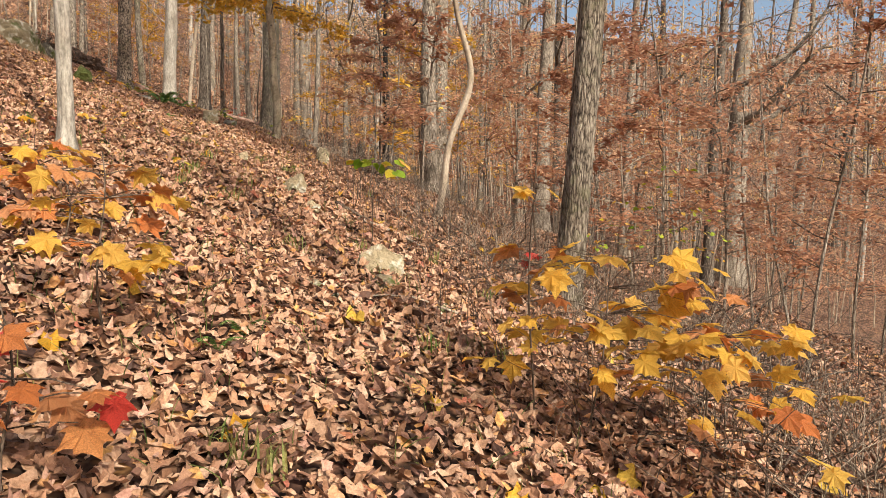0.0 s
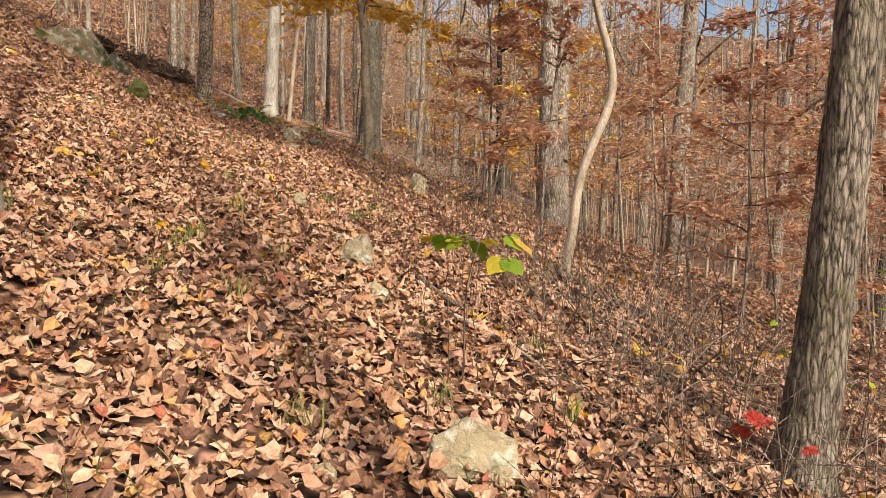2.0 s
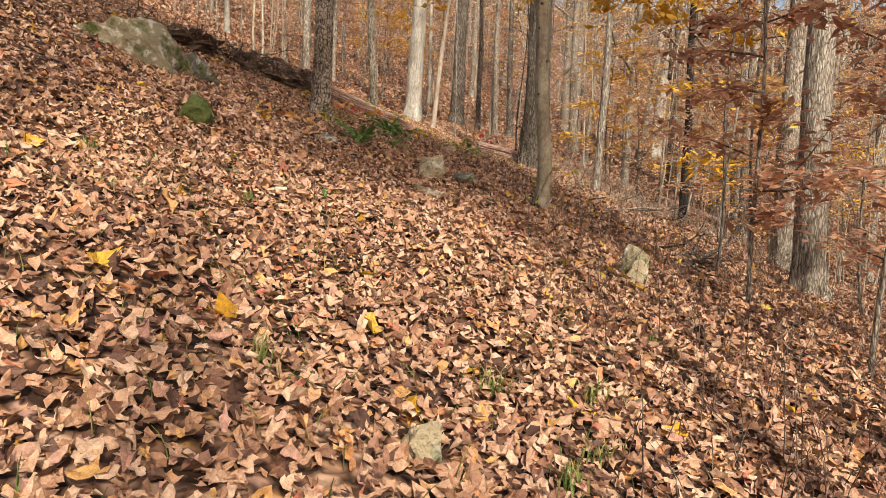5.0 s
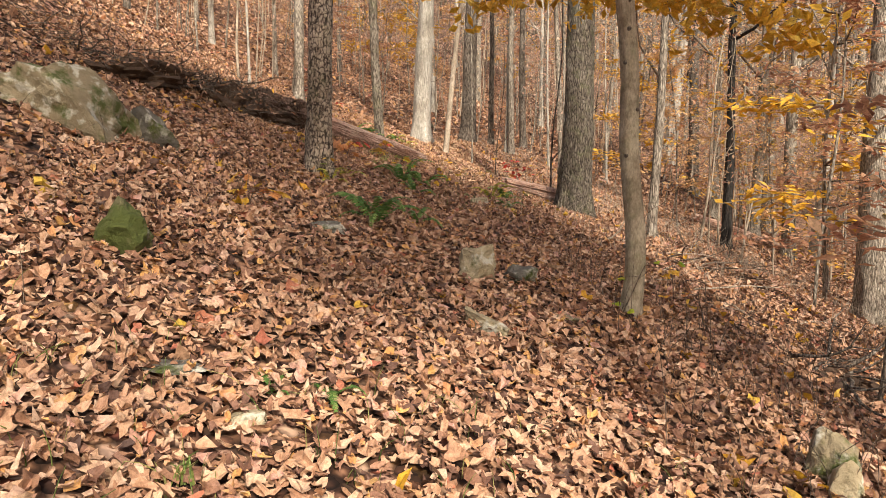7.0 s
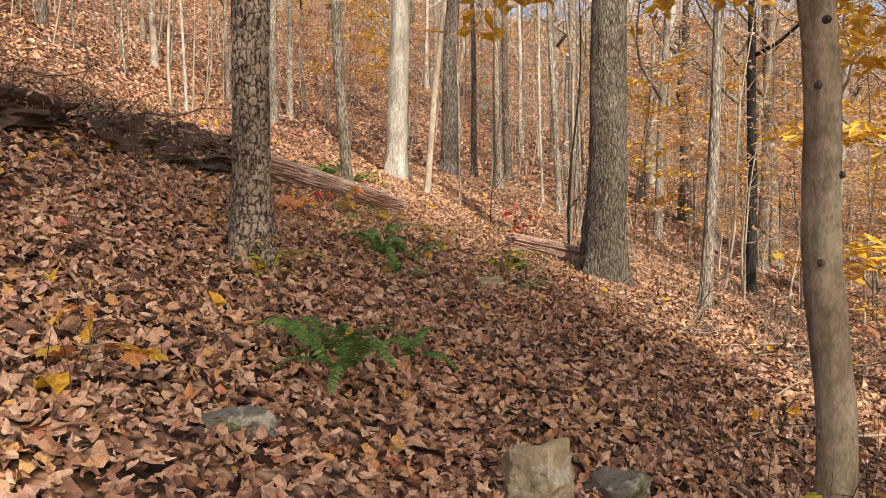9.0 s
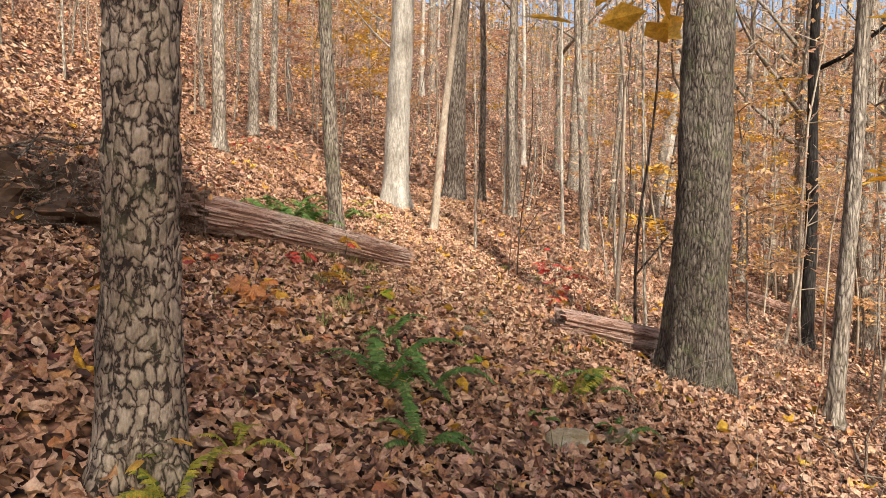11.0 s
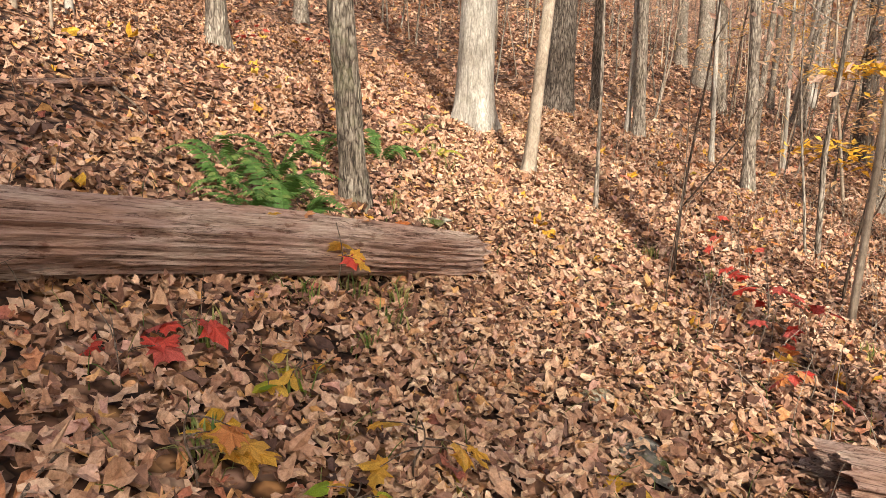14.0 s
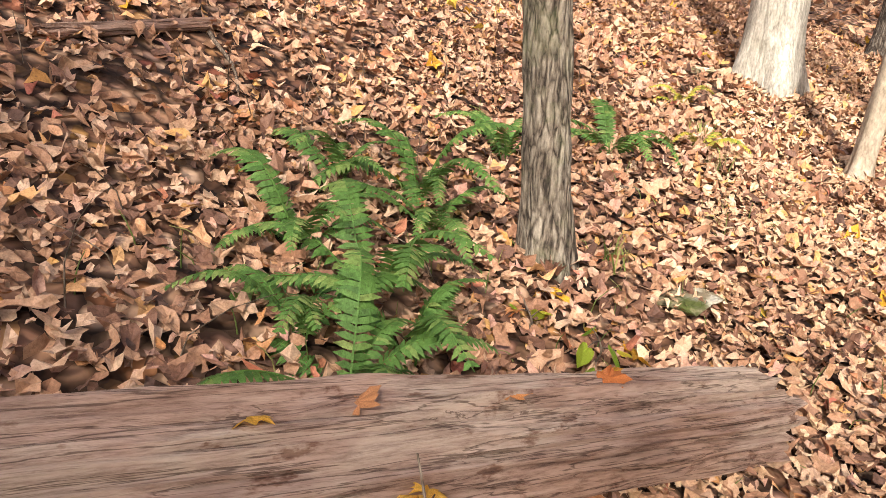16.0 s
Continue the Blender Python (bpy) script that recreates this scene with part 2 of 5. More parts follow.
def rotten_material(name, tint):
    """Barkless wood: long grain, narrow dark checks, worm-eaten patches and a pink to grey bloom."""
    mat, nt, bsdf = shader(name, 0.9)
    grain = noise_at(nt, coords(nt, "Object", (2.0, 19.0, 19.0)), 2.6, 10.0, 0.74)
    thin = noise_at(nt, coords(nt, "Object", (5.0, 80.0, 80.0)), 2.0, 6.0, 0.7)
    patch = noise_at(nt, coords(nt, "Object", (0.6, 1.6, 1.6)), 3.2, 4.0)
    worm = noise_at(nt, coords(nt, "Object", (1.0, 2.0, 2.0)), 8.0, 5.0, 0.65)
    split = noise_at(nt, coords(nt, "Object", (0.7, 16.0, 16.0)), 2.0, 4.0, 0.55)
    col = ramp(nt, grain, [(0.31, (0.11, 0.07, 0.055)), (0.4, (0.36, 0.262, 0.205)), (0.5, (0.55, 0.435, 0.35)), (0.66, (0.67, 0.56, 0.46))])
    col = blend(nt, 0.8, col, ramp(nt, thin, [(0.32, (0.5, 0.46, 0.44)), (0.48, (1.05, 1.04, 1.03))]), "MULTIPLY")
    col = blend(nt, 1.0, col, ramp(nt, patch, [(0.38, (1.0, 0.95, 0.93)), (0.5, (0.86, 0.72, 0.7)), (0.64, tint)]), "MULTIPLY")
    checks = ramp(nt, split, [(0.475, (1, 1, 1)), (0.49, (0.16, 0.12, 0.1)), (0.5, (0.16, 0.12, 0.1)), (0.515, (1, 1, 1))])
    col = blend(nt, 0.75, col, checks, "MULTIPLY")
    eaten = ramp(nt, worm, [(0.6, (1, 1, 1)), (0.66, (0.5, 0.38, 0.33)), (0.74, (0.28, 0.2, 0.17))])
    col = blend(nt, 0.9, col, eaten, "MULTIPLY")
    nt.links.new(col, bsdf.inputs["Base Color"])
    add = nt.nodes.new("ShaderNodeMath")
    add.operation = "MULTIPLY_ADD"
    add.inputs[1].default_value = 0.5
    nt.links.new(thin, add.inputs[0])
    nt.links.new(grain, add.inputs[2])
    bump(nt, bsdf, add.outputs[0], 1.0, 0.03)
    return mat


ROT_BARK = bark_material("crumbling_dark_bark", (0.03, 0.02, 0.016), (0.12, 0.075, 0.055), (0.26, 0.18, 0.14), 34, 0.02, 0.0, 0.7, 0.3)
ROTTEN = rotten_material("weathered_barkless_wood", (0.82, 0.64, 0.58))
HEART = rotten_material("red_brown_heartwood", (0.95, 0.5, 0.33))
TWIG = bark_material("twig_bark", (0.05, 0.035, 0.025), (0.13, 0.095, 0.07), (0.24, 0.19, 0.15), 60, 0.003)
TWIG_PALE = bark_material("pale_twig", (0.3, 0.25, 0.19), (0.42, 0.36, 0.29), (0.5, 0.45, 0.37), 60, 0.002)


# ---- lie of the land: s runs along the trail, m to the right of it ----
SLOPE = (1.1804, 1.4042, -0.3232, -0.0027, -0.2297, 0.0211, 0.0397, 0.0842, -0.0276)


def soft(v, w):
    return w * np.logaddexp(0, np.asarray(v, float) / w)


def land(x, y):
    s, m = -0.36 * x + 0.933 * y, 0.933 * x + 0.36 * y - 1
    sc, mc = np.clip(s, -4, 30), np.clip(m, -7, 7)
    u = (sc - 15) / 10
    c = SLOPE
    z = c[0] + c[1] * u + c[2] * u**2 + c[3] * u**3 + c[4] * mc + c[5] * mc * u + c[6] * mc * u * u
    z = z + np.maximum(-mc, 0) ** 1.5 * c[7] + np.maximum(mc, 0) ** 1.5 * c[8]
    z = z + 0.17 * np.minimum(s + 4, 0) + 0.10 * soft(s - 30, 3) + 0.12 * soft(s - 48, 6)
    z = z + 0.42 * soft(-m - 7, 1) - 0.30 * soft(m - 7, 1) + 0.43 * soft(m - 26, 4)
    z = z - 0.13 * soft(m - 1.2, 0.5) / (1 + np.exp(-(s - 21.5) / 1.6)) * np.minimum(1, 10 / np.maximum(m, 1e-3))
    z = z + 0.06 * soft(s - 30, 3) + 0.06 * soft(s - 48, 6)
    z = z - 0.15 * np.exp(-(((s - 22.8) / 2.2) ** 2) - ((m + 0.5) / 3) ** 2)
    cap = 60 - 34 / (1 + np.exp(-(m - 88) / 24))
    return cap - soft(cap - z, 6)


def bumps(x, y):
    """Small hollows and humps under the leaves."""
    return (0.035 * np.sin(1.7 * x + 0.8 * y + 0.6) * np.sin(1.3 * y - 0.9 * x) + 0.02 * np.sin(4.1 * x - 2.2 * y) * np.sin(3.3 * y + 1.1)
            + 0.012 * np.sin(7.3 * x + 3.0 * y + 2.0) * np.sin(6.1 * y - 2.7 * x))


def height(x, y):
    return float(land(x, y) + bumps(x, y))


def plan(s, m):
    """Trail coordinates to x, y."""
    n = m + 1
    return -0.36 * s + 0.933 * n, 0.933 * s + 0.36 * n


def mesh_from(name, verts, faces, mats, smooth=True):
    me = bpy.data.meshes.new(name)
    me.from_pydata([tuple(v) for v in verts], [], faces)
    for m in mats if isinstance(mats, (list, tuple)) else [mats]:
        me.materials.append(m)
    if smooth:
        me.polygons.foreach_set("use_smooth", [True] * len(me.polygons))
    me.update()
    return me


def part(name, me, parent, label="", at=None):
    ob = new(name, me)
    ob.parent = parent
    if at is not None:
        ob.matrix_basis = at
    if label:
        tagged(ob, label)
    return ob


def thing(name, x, y, z, label, category, group="", kind=""):
    ob = new(name)
    ob.location = (x, y, z)
    ob.empty_display_size = 0.2
    return tagged(ob, label, category, group, kind)


def spread(lo, hi, far, step, grow=1.22):
    mid = list(np.arange(lo, hi + 1e-6, step))
    out, v, d = [], hi, step
    while v < far:
        d *= grow
        v += d
        out.append(v)
    back, v, d = [], lo, step
    while v > -far:
        d *= grow
        v -= d
        back.append(v)
    return np.array(back[::-1] + mid + out)


def build_ground():
    S, M = np.meshgrid(spread(-3, 32, 700, 0.14), spread(-7, 8, 700, 0.14), indexing="ij")
    X, Y = plan(S, M)
    Z = land(X, Y) + bumps(X, Y)
    a, b = S.shape
    i = np.arange(a * b).reshape(a, b)
    faces = np.stack([i[:-1, :-1], i[1:, :-1], i[1:, 1:], i[:-1, 1:]], -1).reshape(-1, 4)[:, ::-1]
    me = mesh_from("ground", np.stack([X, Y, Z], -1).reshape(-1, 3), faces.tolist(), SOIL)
    return tagged(new("ground", me), "leaf-covered forest soil on a steep hillside", "ground", kind="structure")


build_ground()


# ---- fallen leaves ----
def leaf_carpet(name, count, area, size, k, seed, lift, label, mat):
    rng = np.random.default_rng(seed)
    s = rng.uniform(area[0], area[1], count)
    m = rng.uniform(area[2], area[3], count)
    x, y = plan(s, m)
    z = land(x, y) + bumps(x, y) + rng.uniform(0.004, lift, count)
    e = 0.05
    gx, gy = (land(x + e, y) - land(x - e, y)) / (2 * e), (land(x, y + e) - land(x, y - e)) / (2 * e)
    up = np.stack([-gx, -gy, np.ones(count)], -1) + rng.normal(0, 0.42, (count, 3))
    up /= np.linalg.norm(up, axis=1, keepdims=True)
    side = np.cross(up, rng.normal(0, 1, (count, 3)))
    side /= np.linalg.norm(side, axis=1, keepdims=True)
    fwd = np.cross(up, side)
    big = size[0] + (size[1] - size[0]) * rng.beta(1.4, 2.2, count)
    a = np.arange(k) / k * 2 * math.pi
    sort = rng.random(count)[:, None]
    notch = (np.arange(k) % 2)[None] * rng.uniform(0.08, 0.46, (count, 1))
    oak = np.stack([1.25 * np.cos(a), 0.68 * np.sin(a)])[:, None] * (1 - notch)
    maple = np.stack([np.cos(a), np.sin(a)])[:, None] * (1 + 0.2 * np.cos(a)) * (1 - 1.15 * notch)
    oval = np.broadcast_to(np.stack([1.15 * np.cos(a), 0.5 * np.sin(a) * (1.1 - 0.25 * np.cos(a))])[:, None], (2, count, k))
    shape = np.where(sort < 0.42, oak, np.where(sort < 0.66, maple, oval))
    rough_edge = 1 + rng.normal(0, 0.17, (count, k)).clip(-0.4, 0.4)
    u, v = shape[0] * rough_edge, shape[1] * rough_edge
    c1, c2, c3 = rng.normal(0.05, 0.3, (count, 1)), rng.normal(0.15, 0.45, (count, 1)), rng.normal(0, 0.2, (count, 1))
    fold = np.abs(rng.normal(0, 0.35, (count, 1)))
    w = c1 * u * u + c2 * v * v + c3 * u * v + fold * np.abs(v) + rng.normal(0, 0.17, (count, k))
    ring = np.stack([u, v, w], -1) * big[:, None, None]
    base = np.stack([x, y, z], -1)
    pts = base[:, None] + ring[..., :1] * side[:, None] + ring[..., 1:2] * fwd[:, None] + ring[..., 2:] * up[:, None]
    verts = np.concatenate([base[:, None], pts], 1).reshape(-1, 3)
    j = np.arange(k)
    tri = np.stack([np.zeros(k, int), 1 + j, 1 + (j + 1) % k], -1)
    faces = (tri[None] + (np.arange(count) * (k + 1))[:, None, None]).reshape(-1, 3)
    me = bpy.data.meshes.new(name)
    me.vertices.add(len(verts))
    me.vertices.foreach_set("co", verts.astype(np.float32).ravel())
    me.loops.add(faces.size)
    me.loops.foreach_set("vertex_index", faces.ravel().astype(np.int32))
    me.polygons.add(len(faces))
    me.polygons.foreach_set("loop_start", np.arange(0, faces.size, 3, dtype=np.int32))
    me.polygons.foreach_set("loop_total", np.full(len(faces), 3, dtype=np.int32))
    me.materials.append(mat)
    me.update(calc_edges=True)
    me.polygons.foreach_set("use_smooth", [False] * len(me.polygons))
    return tagged(new(name, me), label, "leaf litter", kind="stuff")


leaf_carpet("leaf_litter", 112000, (1.2, 25, -2.4, 2.7), (0.012, 0.047), 9, 11, 0.055, "dry brown and tan fallen leaves over the trail", LITTER)
leaf_carpet("leaf_litter", 34000, (2, 31, -5.2, -2.3), (0.016, 0.052), 8, 16, 0.045, "dry brown fallen leaves above the trail", LITTER)
leaf_carpet("leaf_litter", 34000, (2, 31, 2.6, 6), (0.016, 0.052), 8, 17, 0.045, "dry brown fallen leaves below the trail", LITTER)
leaf_carpet("leaf_litter", 15000, (24.5, 32, -2.4, 2.7), (0.03, 0.062), 8, 18, 0.04, "dry tan fallen leaves farther along the trail", LITTER)
leaf_carpet("trodden_leaves", 9000, (19.5, 30, -0.7, 0.9), (0.012, 0.034), 8, 19, 0.06, "small trodden pale leaves along the trail", TRODDEN)
leaf_carpet("leaf_litter", 26000, (2, 40, -13, -5), (0.035, 0.07), 6, 12, 0.035, "dry brown fallen leaves on the upper slope", LITTER)
leaf_carpet("leaf_litter", 24000, (2, 40, 5.8, 14), (0.035, 0.07), 6, 13, 0.035, "dry brown fallen leaves on the lower slope", LITTER)
leaf_carpet("leaf_litter", 22000, (31, 62, -22, 16), (0.06, 0.11), 5, 14, 0.05, "fallen leaves farther up the wooded slope", LITTER)
leaf_carpet("fresh_leaf_litter", 420, (2, 31, -4.0, 5), (0.05, 0.075), 11, 15, 0.05, "freshly fallen golden leaves on the brown ones", LEAF_GOLD)


# ---- trees ----
def tube(points, radii, seg=8, rough=0.0, seed=0, closed=True, ridge=0):
    """Rings round a line of points; a bark ridge pattern where rough."""
    pts = [Vector(p) for p in points]
    verts, faces = [], []
    side = None
    for i, p in enumerate(pts):
        d = (pts[min(i + 1, len(pts) - 1)] - pts[max(i - 1, 0)]).normalized()
        if side is None:
            side = d.orthogonal().normalized()
        side = (side - d * side.dot(d)).normalized()
        other = d.cross(side)
        for j in range(seg):
            a = j / seg * 2 * math.pi
            r = radii[i]
            if rough:
                w = noise.noise(Vector((math.cos(a) * 1.6, math.sin(a) * 1.6, p.z * 0.9)) + Vector((seed, 0, 0)))
                f = abs(noise.noise(Vector((math.cos(a) * ridge, math.sin(a) * ridge, p.z * 3.4)) + Vector((0, seed, 0))))
                r *= 1 + 0.09 * w
                r += rough * (f - 0.25)
            verts.append(p + (side * math.cos(a) + other * math.sin(a)) * r)
    n = len(pts)
    for i in range(n - 1):
        for j in range(seg):
            faces.append((i * seg + j, i * seg + (j + 1) % seg, (i + 1) * seg + (j + 1) % seg, (i + 1) * seg + j))
    if closed:
        faces.append(tuple(range(seg))[::-1])
        faces.append(tuple((n - 1) * seg + j for j in range(seg)))
    return verts, faces


def merge(pieces):
    verts, faces = [], []
    for v, f in pieces:
        o = len(verts)
        verts += v
        faces += [tuple(i + o for i in g) for g in f]
    return verts, faces


def limb_points(start, way, length, rnd, n=7, up=0.25, wander=0.18):
    p, d, pts = Vector(start), Vector(way).normalized(), [Vector(start)]
    for _ in range(n):
        d = (d + Vector((rnd.gauss(0, wander), rnd.gauss(0, wander), rnd.gauss(up * 0.3, wander * 0.6)))).normalized()
        p = p + d * (length / n)
        pts.append(p.copy())
    return pts


def leaf_cloud(spots, size, rnd, per, spread_by):
    """Small folded leaves round each of the spots."""
    verts, faces = [], []
    for sp in spots:
        for _ in range(per):
            c = sp + Vector((rnd.gauss(0, spread_by), rnd.gauss(0, spread_by), rnd.gauss(-0.3 * spread_by, spread_by * 0.45)))
            n = Vector((rnd.gauss(0, 0.6), rnd.gauss(0, 0.6), rnd.gauss(0.6, 0.5))).normalized()
            a = n.orthogonal().normalized()
            a.rotate(Matrix.Rotation(rnd.uniform(0, 6.28), 3, n))
            b = n.cross(a)
            l, w = size * rnd.uniform(0.7, 1.3), size * rnd.uniform(0.35, 0.6)
            o = len(verts)
            verts += [c - a * l, c + b * w + n * w * 0.35, c + a * l, c - b * w + n * w * 0.35]
            faces += [(o, o + 1, o + 2), (o, o + 2, o + 3)]
    return verts, faces


def grow_tree(name, x, y, r, lean, tall, bark, label, seed, near=False, low=5.0, limbs=5, leaves=None, leaf_size=0.07, per=9, bend=None, flare=1.0,
              group="trees of the wood", rough=0.0, spread_by=0.45, stubs=0):
    rnd = random.Random(seed)
    z = height(x, y) if name != "pattern" else 0.0
    tree = thing(name, x, y, z, label, "tree", group)
    step = 0.09 if near else 0.5
    hs = [-0.25] + [h for h in np.arange(0, 4.2 if near else 0.01, step)] + [h for h in np.arange(4.2 if near else 0.35, tall, 0.8)] + [tall]
    if bend:
        hs = [-0.2] + list(np.arange(0.0, tall, 0.12)) + [tall]
    pts, rad = [], []
    ph = rnd.uniform(0, 6.28)
    for h in hs:
        wob = 0.02 * math.sin(h * 0.9 + ph) * min(1, h / 3 + 0.1) * (1 + r * 3)
        dx, dy = (bend(h) if bend else (0, 0))
        pts.append((lean[0] * h + wob + dx, lean[1] * h + wob * 0.6 + dy, h))
        base = 1 + flare * (0.32 * math.exp(-max(h, 0) / (r * 1.3)) + 0.12 * math.exp(-max(h, 0) / (r * 5)))
        rad.append(max(r * base * (1 - 0.78 * max(h, 0) / tall), 0.006))
    v, f = tube(pts, rad, 44 if near else 12, rough if near else 0, seed, ridge=7)
    if near:
        # root flare: a few swellings near the ground
        lobes, off = rnd.randint(4, 6), rnd.uniform(0, 6.28)
        for i, p in enumerate(v):
            h = p.z
            if h < 0.8:
                k = math.exp(-max(h, 0) / (r * 1.6))
                cx, cy = lean[0] * h, lean[1] * h
                a = math.atan2(p.y - cy, p.x - cx)
                g = 1 + flare * 0.22 * k * math.cos(lobes * a + off)
                v[i] = Vector((cx + (p.x - cx) * g, cy + (p.y - cy) * g, h))
    part("trunk", mesh_from("trunk", v, f, bark), tree)

    def on(h):
        dx, dy = (bend(h) if bend else (0, 0))
        return Vector((lean[0] * h + dx, lean[1] * h + dy, h))
    spots = []
    for i in range(limbs):
        h = low + (tall * 0.95 - low) * (i + rnd.uniform(0.1, 0.9)) / max(limbs, 1)
        a = rnd.uniform(0, 6.28)
        ln = (tall - h) * 0.35 + rnd.uniform(0.8, 2.0)
        lp = limb_points(on(h), (math.cos(a), math.sin(a), rnd.uniform(0.3, 0.9)), ln, rnd)
        rr = max(r * (1 - 0.78 * h / tall) * 0.5, 0.008)
        pieces = [tube(lp, [rr * (1 - 0.85 * k / 7) for k in range(8)], 6)]
        for k in (2, 3, 4, 5, 6):
            tw = limb_points(lp[k], (rnd.gauss(0, 1), rnd.gauss(0, 1), rnd.uniform(0.0, 0.6)), ln * 0.35, rnd, 4)
            pieces.append(tube(tw, [rr * 0.35 * (1 - 0.8 * q / 4) for q in range(5)], 4))
            spots += tw[1:]
        spots += lp[3:]
        part("limb", mesh_from("limb", *merge(pieces), bark), tree)
    for i in range(stubs):
        h, a = rnd.uniform(0.8, 4.0), rnd.uniform(0, 6.28)
        lp = limb_points(on(h), (math.cos(a), math.sin(a), rnd.uniform(-0.1, 0.5)), rnd.uniform(0.3, 1.4), rnd, 5)
        part("dead_branch", mesh_from("dead_branch", *tube(lp, [max(0.012 * (1 - k / 6), 0.002) for k in range(6)], 5), TWIG), tree)
    if leaves and spots:
        part("foliage", mesh_from("foliage", *leaf_cloud(spots, leaf_size, rnd, per, spread_by), leaves, smooth=False), tree)
    return tree


# the trees beside the trail
grow_tree("oak_tree", 1.90, 6.68, 0.122, (0.055, -0.015), 17, BARK_OAK, "slender oak with furrowed grey bark beside the trail", 1, True, 7, 8, LEAF_BROWN, per=20, leaf_size=0.1, spread_by=0.8, rough=0.024, flare=0.55)
grow_tree("oak_tree", -6.14, 15.42, 0.13, (0.0, 0.0), 19, BARK_PLATE, "oak with blocky brown bark and yellow ferns at its foot", 2, True, 7, 5, LEAF_ORANGE, rough=0.03)
grow_tree("oak_tree", -4.3, 19.85, 0.225, (0.027, 0.003), 21, BARK_THICK, "thick oak with deeply furrowed grey bark beside a log", 3, True, 8, 6, LEAF_ORANGE, rough=0.036)
beech = grow_tree("beech_tree", -2.73, 14.42, 0.079, (-0.02, -0.003), 12, BARK_BEECH, "slim crooked beech with smooth knobbly olive-grey bark", 4, True, 4.6, 5, LEAF_GOLD, rough=0.012, flare=0.4, leaf_size=0.06,
          bend=lambda h: (0.035 * math.sin(h * 1.7 + 0.6) + 0.02 * math.sin(h * 3.9), 0.02 * math.sin(h * 1.3)), stubs=3)
grow_tree("hickory_tree", -8.3, 21.17, 0.088, (-0.05, -0.03), 14, BARK_OAK, "slim hickory with ridged grey bark beside green ferns", 5, True, 6, 4, LEAF_ORANGE, rough=0.018, flare=0.7)
grow_tree("poplar_tree", -9.25, 25.3, 0.21, (0.015, 0.006), 24, BARK_WHITE, "pale smooth-barked poplar standing beside the trail", 6, True, 9, 5, LEAF_GOLD, rough=0.01)
grow_tree("oak_tree", -9.2, 28.5, 0.205, (0.028, 0.009), 20, BARK_DARK, "dark-barked oak behind the pale poplar", 7, True, 8, 5, LEAF_ORANGE, rough=0.02)
grow_tree("beech_tree", 0.62, 10.39, 0.052, (0.02, -0.002), 7.5, BARK_PALE, "thin sinuous beech sapling with pale smooth bark", 8, True, 3.2, 6, LEAF_BROWN, rough=0.004, flare=0.5, leaf_size=0.05,
          bend=lambda h: (0.37 * math.exp(-((h - 2.0) / 1.05) ** 2) - 0.01 + 0.03 * math.sin(h * 4.2), 0.12 * math.exp(-((h - 2.0) / 1.05) ** 2)))
grow_tree("maple_tree", -2.16, 6.0, 0.06, (-0.006, -0.003), 13, BARK_WHITE, "slim tree with pale lichen-grey bark above the trail", 9, True, 6, 6, LEAF_ORANGE, per=14, leaf_size=0.1, spread_by=0.7, rough=0.006)
grow_tree("sourwood_tree", -8.05, 23.9, 0.062, (0.088, 0.03), 11, BARK_PALE, "thin leaning grey-barked tree beside the trail", 10, True, 5, 4, LEAF_ORANGE, rough=0.008)
grow_tree("oak_tree", 0.25, 22.6, 0.24, (-0.016, 0.003), 18, BARK_GREY, "grey-barked oak rooted on the lower slope", 11, True, 7, 5, LEAF_ORANGE, rough=0.02)
grow_tree("oak_tree", 0.19, 16.71, 0.185, (-0.019, -0.001), 18, BARK_GREY, "straight grey-barked oak below the trail", 12, True, 6, 5, None, rough=0.015)
grow_tree("oak_tree", 3.4, 23.5, 0.27, (0.011, -0.001), 18, BARK_GREY, "straight grey-barked oak on the lower slope", 13, True, 6, 5, None, rough=0.015)
grow_tree("birch_tree", -3.15, 20.2, 0.07, (0.03, 0.0), 12, BARK_GREY, "slim mottled pale tree on the lower slope", 14, True, 6, 4, LEAF_ORANGE, rough=0.006)
grow_tree("gum_tree", -2.12, 28.7, 0.125, (-0.01, 0.0), 14, BARK_BLACK, "slim tree with nearly black bark", 15, True, 5, 5, LEAF_ORANGE, rough=0.008, stubs=2)
grow_tree("hickory_tree", -11.7, 23.6, 0.11, (0.007, 0.006), 15, BARK_GREY, "grey-barked hickory on the upper slope", 16, True, 6, 4, LEAF_ORANGE, rough=0.012)

MID = "slim grey-barked tree standing in the wood"
for i, (x, y, r, kx, ky, bark) in enumerate((
        (14.0, 36.0, 0.6, 0.013, -0.005, BARK_GREY), (21.3, 45.2, 0.34, 0.016, -0.007, BARK_GREY), (24.4, 46.7, 0.25, 0.038, -0.02, BARK_DARK))):
    grow_tree("oak_tree", x, y, r, (kx, ky), 20, bark, "tall forest tree on the far lower slope", 40 + i, False, 5, 6, LEAF_BROWN, per=12, leaf_size=0.11, spread_by=0.7)


def mid_tree(x, y, r, kx, ky, bark, seed, tall=15, leaves=None, label=MID):
    grow_tree("forest_tree", x, y, r, (kx, ky), tall, bark, label, seed, False, 4.5, 5, leaves, per=4, leaf_size=0.08, spread_by=0.6)


